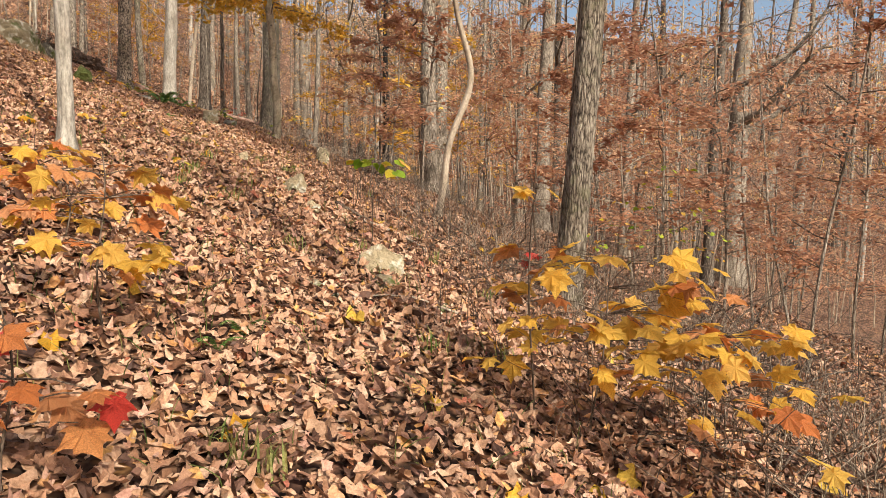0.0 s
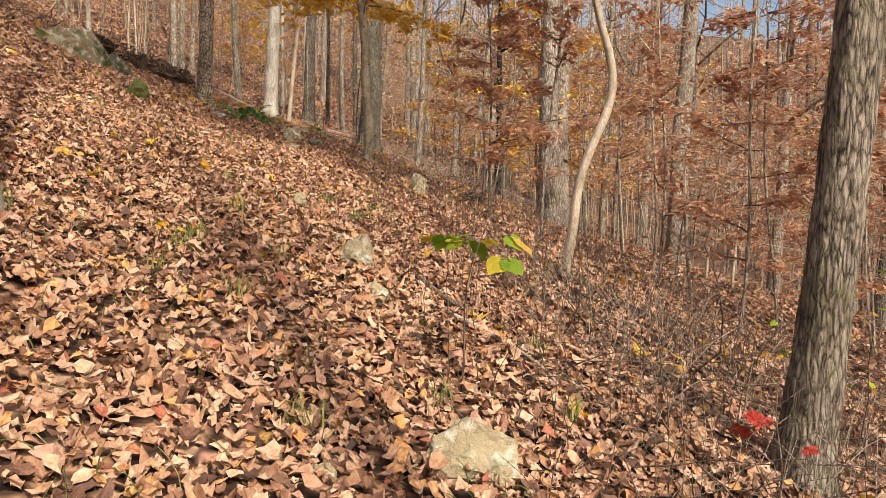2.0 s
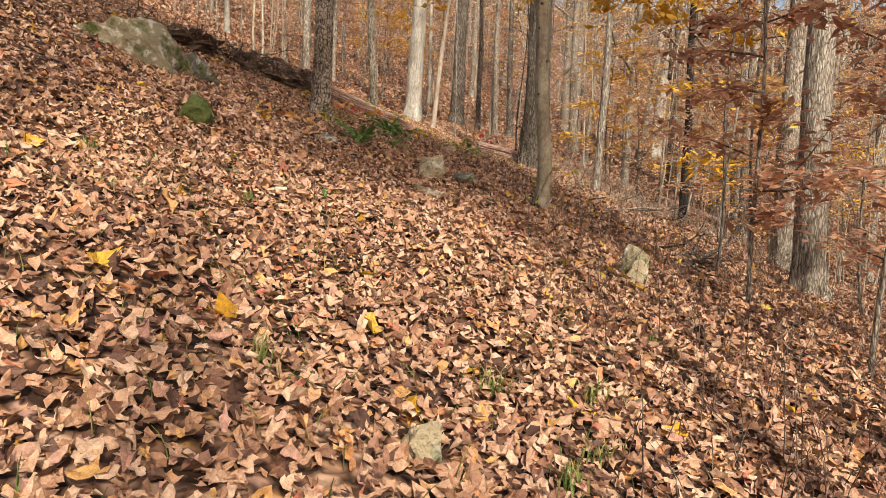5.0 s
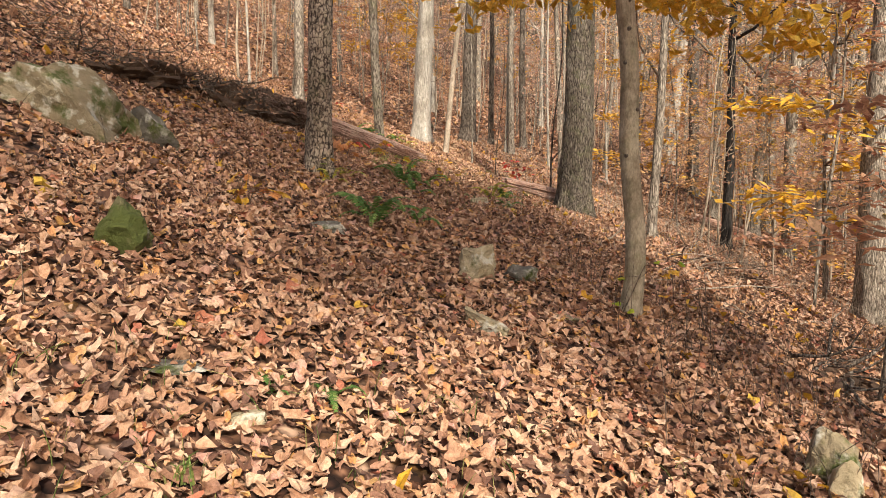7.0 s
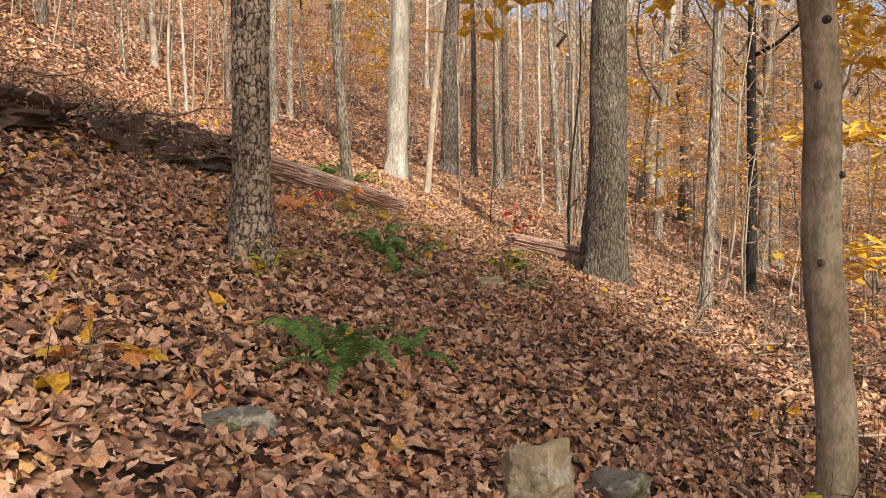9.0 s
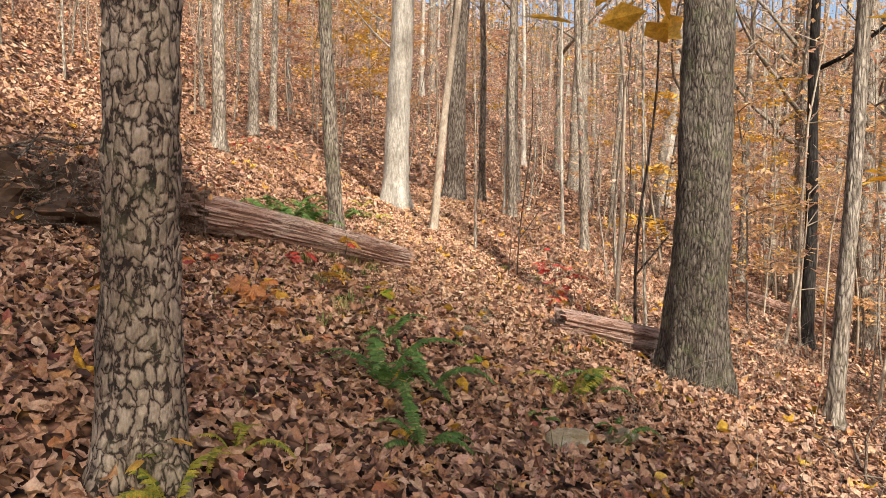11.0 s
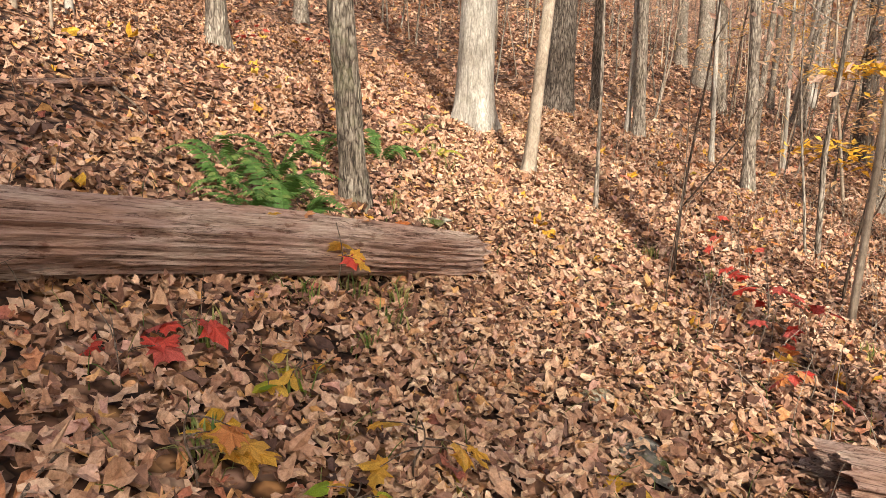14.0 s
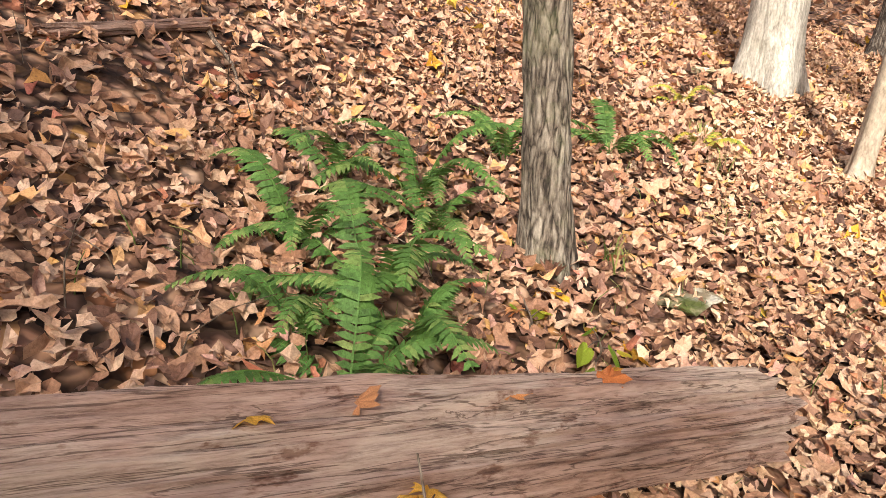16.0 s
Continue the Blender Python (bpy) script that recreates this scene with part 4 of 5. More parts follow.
# ---- logs ----
def fallen_log(x0, y0, x1, y1, r, up0, up1, label, seed, hollow=0.0):
    """A weathered log from one end to the other, with split, ragged ends. It lies along its own x axis."""
    a = Vector((x0, y0, height(x0, y0) + up0))
    b = Vector((x1, y1, height(x1, y1) + up1))
    length, n, seg = (b - a).length, max(60, int((b - a).length * 52)), 72
    log = new("fallen_log")
    way = (b - a).normalized()
    side = Vector((0, 0, 1)).cross(way).normalized()
    log.matrix_world = Matrix.Translation(a) @ Matrix((way, side, way.cross(side))).transposed().to_4x4()
    tagged(log, label, "log", "fallen logs")
    verts, faces = [], []
    for i in range(n + 1):
        for j in range(seg):
            t = j / seg * 2 * math.pi
            rag = noise.noise(Vector((math.cos(t) * 4, math.sin(t) * 4, seed))) * 0.11 + noise.noise(Vector((math.cos(t) * 11, math.sin(t) * 11, seed))) * 0.06
            xx = length * i / n + (rag if i in (0, n) else 0) * (1 if i == n else -1)
            taper = 1 + 0.1 * (1 - i / n)
            g = noise.noise(Vector((xx * 0.7, math.cos(t) * 1.3 + seed, math.sin(t) * 1.3)))
            rid = noise.noise(Vector((xx * 0.55, math.cos(t) * 6.5, math.sin(t) * 6.5 + seed)))
            rid2 = noise.noise(Vector((xx * 1.6, math.cos(t) * 15, math.sin(t) * 15 + seed)))
            pit = min(0, noise.noise(Vector((xx * 2.4, math.cos(t) * 2.6 - seed, math.sin(t) * 2.6))) + 0.36)
            crack = -0.16 * max(0, 1 - abs(noise.noise(Vector((xx * 0.5, math.cos(t) * 5 + 9, math.sin(t) * 5 + seed)))) / 0.09)
            rr = r * taper * (1 + 0.13 * g + 0.16 * rid + 0.09 * rid2 + 0.9 * pit + crack + 0.05 * noise.noise(Vector((xx * 6, math.cos(t) * 22, math.sin(t) * 22 + seed))))
            verts.append((xx, math.cos(t) * rr * 1.05, math.sin(t) * rr * 0.92 + 0.03 * math.sin(xx * 0.9)))
    for i in range(n):
        for j in range(seg):
            faces.append((i * seg + j, i * seg + (j + 1) % seg, (i + 1) * seg + (j + 1) % seg, (i + 1) * seg + j))
    part("weathered_shell", mesh_from("weathered_shell", verts, [f[::-1] for f in faces], ROTTEN, smooth=False), log)
    for end in (0, 1):
        ev, ef = [], []
        for k in range(6):
            for j in range(seg):
                t = j / seg * 2 * math.pi
                edge = verts[(n if end else 0) * seg + j]
                q = 1 - k / 5.5
                deep = (-1 if end else 1) * (hollow * (1 - q) + 0.05 * noise.noise(Vector((math.cos(t) * 3 * q, math.sin(t) * 3 * q, seed + k))) * (k > 0))
                ev.append((edge[0] + deep, edge[1] * q, edge[2] * q))
        for k in range(5):
            for j in range(seg):
                ef.append((k * seg + j, k * seg + (j + 1) % seg, (k + 1) * seg + (j + 1) % seg, (k + 1) * seg + j))
        ef.append(tuple(5 * seg + j for j in range(seg)))
        part("broken_end", mesh_from("broken_end", ev, ef, HEART, smooth=False), log, "splintered red-brown end grain")
    return log


long_log = fallen_log(-8.35, 17.3, -7.44, 21.08, 0.15, 0.19, 0.1, "long barkless weathered log lying across the slope", 3.3)


def bark_sheath(log, r, x0, x1, seed):
    """Dark rotten bark that still clings to one stretch of the log, torn at its edges."""
    n, seg, verts, faces = 90, 64, [], []
    for i in range(n + 1):
        for j in range(seg):
            t = j / seg * 2 * math.pi
            xx = x0 + (x1 - x0) * i / n
            c, d = math.cos(t), math.sin(t)
            rr = r * (1.08 + 0.34 * noise.noise(Vector((xx * 1.4, c * 2 + seed, d * 2))) + 0.6 * abs(noise.noise(Vector((xx * 3.2, c * 5, d * 5 + seed)))) + 0.26 * noise.noise(Vector((xx * 11, c * 12, d * 12))))
            verts.append((xx, c * rr * 1.1, d * rr * 0.98 + 0.03 * math.sin(xx * 0.9)))
    for i in range(n):
        for j in range(seg):
            xx, t = x0 + (x1 - x0) * i / n, j / seg * 2 * math.pi
            torn = noise.noise(Vector((xx * 2.0, math.cos(t) * 1.8 + seed, math.sin(t) * 1.8 + 4))) + 0.6 - 1.5 * max(0, i / n - 0.45)
            if torn > 0:
                faces.append((i * seg + j, (i + 1) * seg + j, (i + 1) * seg + (j + 1) % seg, i * seg + (j + 1) % seg))
    ob = part("bark_sheath", mesh_from("bark_sheath", verts, faces, ROT_BARK, smooth=False), log, "dark crumbling bark")
    ob.modifiers.new("thickness", "SOLIDIFY").thickness = 0.016
    caught_leaves(log, [Vector(v) for v in verts if v[2] > r * 0.8], 150, seed)


bark_sheath(long_log, 0.15, 0.0, 1.05, 2.0)
fallen_log(-5.46, 19.98, -4.62, 20.42, 0.13, 0.1, 0.1, "short split log with red-brown broken end below the trail", 8.1, 0.12)
fallen_log(-9.96, 20.00, -10.14, 20.81, 0.032, 0.018, 0.012, "thin dead branch log lying on the leaves", 5.2)
fallen_log(-3.0, 31.5, -0.5, 33.5, 0.14, 0.1, 0.1, "old log lying on the lower slope", 6.4)


# ---- roots, brush and sticks ----
def tangle(name, x, y, span, count, thick, label, category, mat, seed, up=0.5, mound=0.0, long=(0.5, 1.3)):
    rnd = random.Random(seed)
    pile = thing(name, x, y, height(x, y), label, category)
    if mound:
        bm = bmesh.new()
        bmesh.ops.create_icosphere(bm, subdivisions=4, radius=1)
        for v in bm.verts:
            q = v.co * 2.2 + Vector((seed, 0, 0))
            v.co = Vector((v.co.x * span[0], v.co.y * span[1], v.co.z * mound)) * (1 + 0.5 * noise.noise(q) + 0.25 * noise.noise(q * 3))
        me = bpy.data.meshes.new("earth_mound")
        bm.to_mesh(me)
        bm.free()
        me.materials.append(EARTH)
        part("earth_mound", me, pile, "earth held by roots, coloured dark for its shadow")
        caught_leaves(pile, [v.co.copy() for v in me.vertices if v.co.z > 0.2 * mound], int(900 * span[0] * span[1]) + 60, seed)
    for i in range(count):
        px, py = rnd.gauss(0, span[0] * 0.6), rnd.gauss(0, span[1] * 0.6)
        pz = height(x + px, y + py) - height(x, y)
        a = rnd.uniform(0, 6.28)
        pts = limb_points((px, py, pz - 0.02 + mound * rnd.random() * 0.8), (math.cos(a), math.sin(a), rnd.uniform(0.0, up)), rnd.uniform(*long), rnd, 7, -0.1, 0.28)
        rr = thick * rnd.uniform(0.5, 1.3)
        pieces = [tube(pts, [rr * (1 - 0.8 * k / 7) for k in range(8)], 5)]
        for k in (3, 5):
            tw = limb_points(pts[k], (rnd.gauss(0, 1), rnd.gauss(0, 1), rnd.uniform(0, 0.6)), rnd.uniform(0.15, 0.5), rnd, 4, 0, 0.3)
            pieces.append(tube(tw, [rr * 0.4 * (1 - 0.7 * q / 4) for q in range(5)], 4))
        part("root" if mound else "twig", mesh_from("twig", *merge(pieces), mat), pile)
    return pile


tangle("root_mass", -8.45, 16.9, (0.34, 0.6), 80, 0.01, "dark uprooted root mass with dead twigs on the slope", "tree roots", BARK_DARK, 31, 0.45, 0.3, (0.25, 0.7))
tangle("root_mass", -8.75, 15.6, (0.4, 0.7), 40, 0.012, "dark tangle of roots and earth above the log", "tree roots", BARK_DARK, 32, 0.45, 0.22, (0.25, 0.7))
tangle("brush_pile", -8.3, 17.4, (0.3, 0.75), 80, 0.006, "dead twigs and stalks heaped over the root end of a log", "brush", TWIG, 49, 0.9, 0.16, (0.25, 0.7))
tangle("brush_pile", -9.6, 14.9, (0.7, 0.9), 40, 0.009, "dead twigs and roots on the slope above a boulder", "brush", TWIG, 50, 0.6, 0, (0.4, 1.1))
tangle("brush_pile", -2.75, 18.9, (0.6, 0.5), 16, 0.013, "pile of dead grey branches on the lower slope", "brush", TWIG, 33, 0.5)
tangle("brush_pile", -1.2, 15.4, (0.35, 0.35), 12, 0.02, "dark roots and dead branches in a hollow", "brush", BARK_DARK, 34, 0.4, 0.07)
tangle("brush_pile", 0.9, 7.4, (0.6, 0.7), 30, 0.006, "thin bare brambles beside the trail", "brush", TWIG, 35, 0.7, 0, (0.6, 1.6))
tangle("brush_pile", 1.9, 7.9, (0.6, 0.6), 32, 0.006, "thin bare brambles on the lower slope", "brush", TWIG, 36, 0.8, 0, (0.6, 1.7))
tangle("brush_pile", 2.6, 5.6, (0.6, 0.8), 40, 0.006, "thicket of thin bare twigs beside the oak", "brush", TWIG, 37, 1.0, 0, (0.7, 1.8))
tangle("brush_pile", 2.5, 4.2, (0.55, 0.7), 36, 0.006, "thicket of thin bare twigs below the trail", "brush", TWIG, 38, 1.0, 0, (0.6, 1.6))
tangle("brush_pile", 3.2, 4.6, (0.7, 0.8), 34, 0.007, "thicket of thin bare twigs and brambles", "brush", TWIG, 43, 1.1, 0, (0.7, 1.9))
tangle("brush_pile", 3.6, 7.2, (0.9, 1.0), 38, 0.007, "thicket of thin bare twigs on the lower slope", "brush", TWIG, 39, 1.1, 0, (0.8, 2.0))
tangle("brush_pile", 2.5, 2.9, (0.5, 0.5), 34, 0.006, "tangle of dark bare twigs below the trail", "brush", TWIG, 44, 0.8, 0, (0.5, 1.3))
tangle("brush_pile", 3.4, 3.6, (0.7, 0.7), 40, 0.008, "tangle of dark bare twigs and fallen branches", "brush", TWIG, 45, 0.8, 0, (0.6, 1.7))
tangle("brush_pile", 3.9, 5.6, (0.8, 0.9), 40, 0.008, "thicket of dark bare twigs on the lower slope", "brush", BARK_DARK, 46, 0.9, 0, (0.7, 2.0))
tangle("brush_pile", 1.3, 6.0, (0.35, 0.5), 26, 0.005, "wiry bramble stems beside the trail", "brush", TWIG, 47, 0.6, 0, (0.4, 1.2))
tangle("brush_pile", 1.5, 8.8, (0.7, 0.8), 34, 0.006, "wiry bramble stems beside a pale sapling", "brush", TWIG, 48, 0.6, 0, (0.5, 1.4))
tangle("brush_pile", -2.2, 16.6, (0.5, 0.6), 10, 0.01, "fallen dead branches below the trail", "brush", TWIG_PALE, 40, 0.3)
tangle("brush_pile", -3.4, 18.2, (0.5, 0.5), 8, 0.009, "pale dead branches below the trail", "brush", TWIG_PALE, 41, 0.35, 0, (0.6, 1.4))
tangle("brush_pile", -10.4, 17.5, (1.2, 1.0), 14, 0.014, "dead branches strewn on the upper slope", "brush", TWIG, 42, 0.25, 0, (0.7, 1.8))


def stick(x, y, length, turn, r, mat, label, seed):
    rnd = random.Random(seed)
    pts, px, py, a = [], x, y, radians(turn)
    for k in range(9):
        pts.append((px - x, py - y, height(px, py) - height(x, y) + 0.03 + r))
        a += rnd.gauss(0, 0.16)
        px, py = px + math.cos(a) * length / 8, py + math.sin(a) * length / 8
    ob = new("stick", mesh_from("stick", *tube(pts, [r * (1 - 0.6 * k / 8) for k in range(9)], 6), mat))
    ob.location = (x, y, height(x, y))
    return tagged(ob, label, "stick", "sticks on the leaves")


stick(0.0, 7.1, 0.9, -50, 0.016, TWIG_PALE, "pale dead stick lying on the leaves", 1)
stick(-0.3, 7.6, 1.0, -55, 0.02, TWIG, "dark dead stick lying on the leaves", 2)
stick(1.1, 7.0, 1.6, 60, 0.012, TWIG, "dark thin stick lying on the leaves", 3)
rs = random.Random(77)
for i in range(26):
    sx, sy = plan(rs.uniform(3, 28), rs.choice((rs.uniform(-4, -0.6), rs.uniform(0.9, 6))))
    stick(sx, sy, rs.uniform(0.3, 1.0), rs.uniform(0, 360), rs.uniform(0.004, 0.011), rs.choice((TWIG, TWIG_PALE, TWIG)), "thin dead stick lying on the leaves", 100 + i)


# ---- ferns ----
def frond_mesh(seed, mat, pairs=25):
    rnd = random.Random(seed)
    verts, faces, spine = [], [], []
    for i in range(pairs + 4):
        q = i / (pairs + 3)
        spine.append(Vector((q * 0.92, 0.03 * math.sin(q * 3 + seed), 0.5 * math.sin(q * 2.0) - 0.32 * q * q)))
    sv, sf = tube(spine, [0.008 * (1 - 0.8 * i / (pairs + 3)) for i in range(pairs + 4)], 4)
    verts += sv
    faces += sf
    for i in range(3, pairs + 3):
        q = i / (pairs + 3)
        ln = 0.17 * math.sin(min(1, (q + 0.12) * 1.25) * math.pi * 0.56) * (1.02 - q) ** 0.45 * rnd.uniform(0.88, 1.1)
        d = (spine[min(i + 1, pairs + 3)] - spine[i - 1]).normalized()
        for sgn in (-1, 1):
            out = (Vector((0, sgn, 0)) + d * 0.38 + Vector((0, 0, rnd.uniform(-0.35, 0.05)))).normalized()
            w = d * 0.0195
            c = spine[i]
            droop = Vector((0, 0, -0.22 * ln))
            o = len(verts)
            verts += [c - w * 0.6, c + w * 0.9, c + out * ln * 0.5 + w + droop * 0.2, c + out * ln + droop, c + out * ln * 0.5 - w * 0.9 + droop * 0.2]
            faces += [(o, o + 1, o + 2, o + 4), (o + 4, o + 2, o + 3)]
    return mesh_from("frond", verts, faces, mat, smooth=False)


FRONDS = {"green": [frond_mesh(k, FERN_GREEN) for k in range(3)], "yellow": [frond_mesh(k + 5, FERN_YELLOW) for k in range(2)]}


def fern(x, y, count, length, label, seed, hue="green", low=0.0):
    rnd = random.Random(seed)
    plant = thing("fern", x, y, height(x, y) - 0.01, label, "fern", "ferns by the trail")
    for i in range(count):
        a = i / count * 360 + rnd.uniform(-25, 25)
        k = length * rnd.uniform(0.7, 1.15)
        m = pose(0, 0, 0, 0, 0, a) @ pose(0, 0, 0, rnd.uniform(-18, 18), rnd.uniform(-28, 12) + low, 0) @ Matrix.Diagonal((k, k, k, 1))
        part("frond", rnd.choice(FRONDS[hue]), plant, at=m)
    return plant


GREEN = "green fern with arching fronds growing in the leaves"
for i, (x, y, n, ln) in enumerate(((-8.22, 20.02, 6, 0.45), (-8.0, 20.0, 7, 0.47), (-8.33, 20.35, 7, 0.52), (-8.05, 20.25, 6, 0.47), (-8.62, 20.3, 7, 0.50),
                                   (-8.82, 20.98, 7, 0.52), (-8.6, 20.85, 7, 0.51), (-9.0, 21.7, 6, 0.47), (-8.85, 22.4, 7, 0.47), (-8.95, 20.7, 5, 0.43))):
    fern(x, y, n, ln, "lush green fern growing behind the log", 200 + i)
fern(-3.57, 11.3, 6, 0.24, "small bright green fern flat on the leaves", 220, low=20)
fern(-3.72, 11.1, 4, 0.15, "small green fern sprig in the leaves", 221)
fern(-4.86, 14.25, 9, 0.52, "dark green fern beside the trail", 222)
fern(-5.0, 14.45, 6, 0.36, "dark green fern beside the trail", 223)
fern(-5.92, 17.03, 8, 0.5, "tall dark green fern beside the trail", 224)
fern(-5.55, 16.6, 6, 0.36, GREEN, 225)
fern(-5.75, 17.3, 6, 0.4, GREEN, 226)
fern(-6.2, 17.75, 6, 0.36, GREEN, 227)
fern(-5.05, 18.1, 6, 0.42, "yellowing fern with upright fronds beside the trail", 228, "yellow")
fern(-4.95, 18.3, 5, 0.4, GREEN, 229)
fern(-5.16, 17.5, 4, 0.2, "small green fern sprig in the leaves", 230)
fern(-4.72, 17.62, 5, 0.26, "low dark green fern on a mossy rock", 231)
fern(-5.92, 15.3, 6, 0.3, "yellowing fern at the foot of an oak", 232, "yellow")
fern(-6.0, 15.75, 5, 0.28, "yellowing fern at the foot of an oak", 233, "yellow")
fern(-4.7, 14.75, 5, 0.3, GREEN, 234)
fern(0.03, 3.42, 4, 0.18, "small green fern sprig in the trail", 235)
fern(0.0, 3.2, 4, 0.16, "small green fern sprig in the trail", 236)
fern(-8.7, 23.1, 5, 0.3, "yellow-green fern beside the trail", 237, "yellow")
fern(-9.2, 23.8, 6, 0.34, "yellow-green fern beside the trail", 238, "yellow")


def grass(x, y, blades, tall, seed, label="tuft of thin green grass among the leaves"):
    rnd = random.Random(seed)
    verts, faces = [], []
    for _ in range(blades):
        a, ln = rnd.uniform(0, 6.28), tall * rnd.uniform(0.6, 1.2)
        b = Vector((rnd.gauss(0, 0.035), rnd.gauss(0, 0.035), 0))
        d, w = Vector((math.cos(a), math.sin(a), 0)), Vector((-math.sin(a), math.cos(a), 0)) * 0.004
        bend = rnd.uniform(0.2, 0.8)
        o = len(verts)
        verts += [b - w, b + w, b + d * ln * bend * 0.4 + Vector((0, 0, ln * 0.6)) + w, b + d * ln * bend * 0.4 + Vector((0, 0, ln * 0.6)) - w, b + d * ln * bend + Vector((0, 0, ln * (1 - bend * 0.4)))]
        faces += [(o, o + 1, o + 2, o + 3), (o + 3, o + 2, o + 4)]
    ob = new("grass_tuft", mesh_from("grass_tuft", verts, faces, GRASS, smooth=False))
    ob.location = (x, y, height(x, y))
    return tagged(ob, label, "grass", "grass tufts")


for i, (x, y) in enumerate(((-1.45, 6.8), (-1.4, 6.55), (-1.3, 6.15), (0.27, 2.5), (0.4, 2.45), (-0.2, 5.3), (0.75, 6.2), (-1.6, 7.6), (-7.4, 20.1), (-7.0, 18.4), (-7.1, 18.9), (-6.7, 18.3),
                            (-6.6, 17.9), (-1.0, 6.9), (-2.3, 8.8), (0.2, 5.9), (-0.9, 6.2), (-5.3, 19.0), (-8.5, 22.9), (-8.8, 23.3))):
    grass(x, y, 16, 0.17, 300 + i)
rg = random.Random(31)
for i in range(36):
    gx, gy = plan(rg.choice((rg.uniform(3, 12), rg.uniform(17, 24))), rg.choice((rg.uniform(-1.8, -0.5), rg.uniform(0.7, 2.2))))
    grass(gx, gy, 20, rg.uniform(0.1, 0.17), 340 + i)


# ---- seedlings with large leaves ----
def leaf_mesh(name, kind, mat):
    if kind == "maple":
        ring = [(0, -0.38), (0.2, -0.46), (0.5, -0.4), (0.36, -0.2), (0.62, 0.02), (0.92, 0.2), (0.6, 0.24), (0.42, 0.3), (0.5, 0.56), (0.28, 0.56), (0.16, 0.7), (0, 1.0)]
    elif kind == "heart":
        ring = [(0, -0.36), (0.22, -0.5), (0.5, -0.4), (0.62, -0.05), (0.5, 0.32), (0.24, 0.68), (0, 0.95)]
    else:
        ring = [(0, -0.5), (0.2, -0.42), (0.4, -0.15), (0.46, 0.15), (0.36, 0.5), (0.18, 0.8), (0, 1.05)]
    pts = ring + [(-x, y) for x, y in ring[-2:0:-1]]
    k = len(pts)
    verts = [(0, 0, 0)] + [(x * 0.62, (y + 0.38) * 0.62, -0.12 * abs(x) ** 1.5 - 0.1 * y * y + 0.05 * math.sin(9 * x + 4 * y)) for x, y in pts]
    verts[0] = (0, 0.24, 0.02)
    return mesh_from(name, verts, [(0, 1 + i, 1 + (i + 1) % k) for i in range(k)], mat, smooth=False)


LEAVES = {"gold": leaf_mesh("leaf", "maple", MAPLE_GOLD), "orange": leaf_mesh("leaf", "maple", MAPLE_ORANGE), "red": leaf_mesh("leaf", "maple", MAPLE_RED),
          "lime": leaf_mesh("leaf", "heart", LEAF_LIME_ONE), "yellow": leaf_mesh("leaf", "oval", MAPLE_GOLD)}


def seedling(x, y, tall, reach, count, size, hue, label, seed, lean=(0, 0), low=0.45, flat=1.0):
    """A thin stem whose side twigs each carry a leaf or two at the tip."""
    rnd = random.Random(seed)
    plant = thing("seedling", x, y, height(x, y) - 0.02, label, "sapling", "seedlings with coloured leaves")
    stem = [Vector((lean[0] * q * q + 0.02 * math.sin(q * 6 + seed), lean[1] * q * q, tall * q)) for q in np.linspace(0, 1, 9)]
    pieces = [tube(stem, [0.0055 * (1 - 0.6 * i / 8) for i in range(9)], 5)]
    spots, made = [], 0
    while made < count:
        q = rnd.uniform(low, 1.0)
        base = stem[int(q * 8)]
        a = rnd.uniform(0, 6.28)
        ln = reach * rnd.uniform(0.35, 1.0) * (1.15 - 0.5 * q)
        tip = base + Vector((math.cos(a) * ln, math.sin(a) * ln, rnd.uniform(-0.12, 0.2) * ln))
        mid = base.lerp(tip, 0.5) + Vector((0, 0, 0.06 * ln))
        part("twig", mesh_from("twig", *tube([base, mid, tip], [0.003, 0.0022, 0.0014], 4), TWIG), plant)
        for k in range(rnd.choice((1, 2, 2, 3))):
            spots.append((tip, a + rnd.gauss(0, 0.7)) if k == 0 else (mid.lerp(tip, rnd.uniform(0.3, 0.95)), a + rnd.choice((-1, 1)) * rnd.uniform(0.5, 1.2)))
            made += 1
    part("stem", mesh_from("stem", *merge(pieces), TWIG), plant)
    hues = hue if isinstance(hue, tuple) else (hue,)
    for p, a in spots:
        k = size * rnd.uniform(0.7, 1.2)
        m = Matrix.Translation(p) @ pose(0, 0, 0, 0, 0, math.degrees(a) - 90) @ pose(0, 0, 0, rnd.gauss(-18, 18) * flat, rnd.gauss(0, 22), 0) @ Matrix.Diagonal((k, k, k, 1))
        part("leaf", LEAVES[rnd.choice(hues)], plant, at=m)
    return plant


seedling(1.6, 3.6, 0.95, 0.66, 96, 0.15, ("gold", "gold", "gold", "orange"), "maple sapling with large golden leaves beside the trail", 401, (0.1, 0.0))
seedling(2.05, 3.5, 0.75, 0.62, 74, 0.15, ("gold", "gold", "gold", "orange"), "maple sapling with large golden leaves beside the trail", 402, (0.1, 0.0))
seedling(1.66, 2.2, 0.5, 0.3, 22, 0.14, "gold", "small maple sapling with golden leaves", 403)
seedling(1.31, 3.54, 1.42, 0.12, 4, 0.12, "gold", "thin upright sapling with a few yellow leaves", 404, (-0.02, 0), 0.8)
seedling(-0.42, 3.1, 0.72, 0.38, 40, 0.13, ("orange", "gold", "gold", "orange"), "maple sapling with orange and yellow leaves", 405)
seedling(-0.1, 2.0, 0.5, 0.28, 20, 0.13, ("red", "orange"), "maple sapling with red and orange leaves", 406)
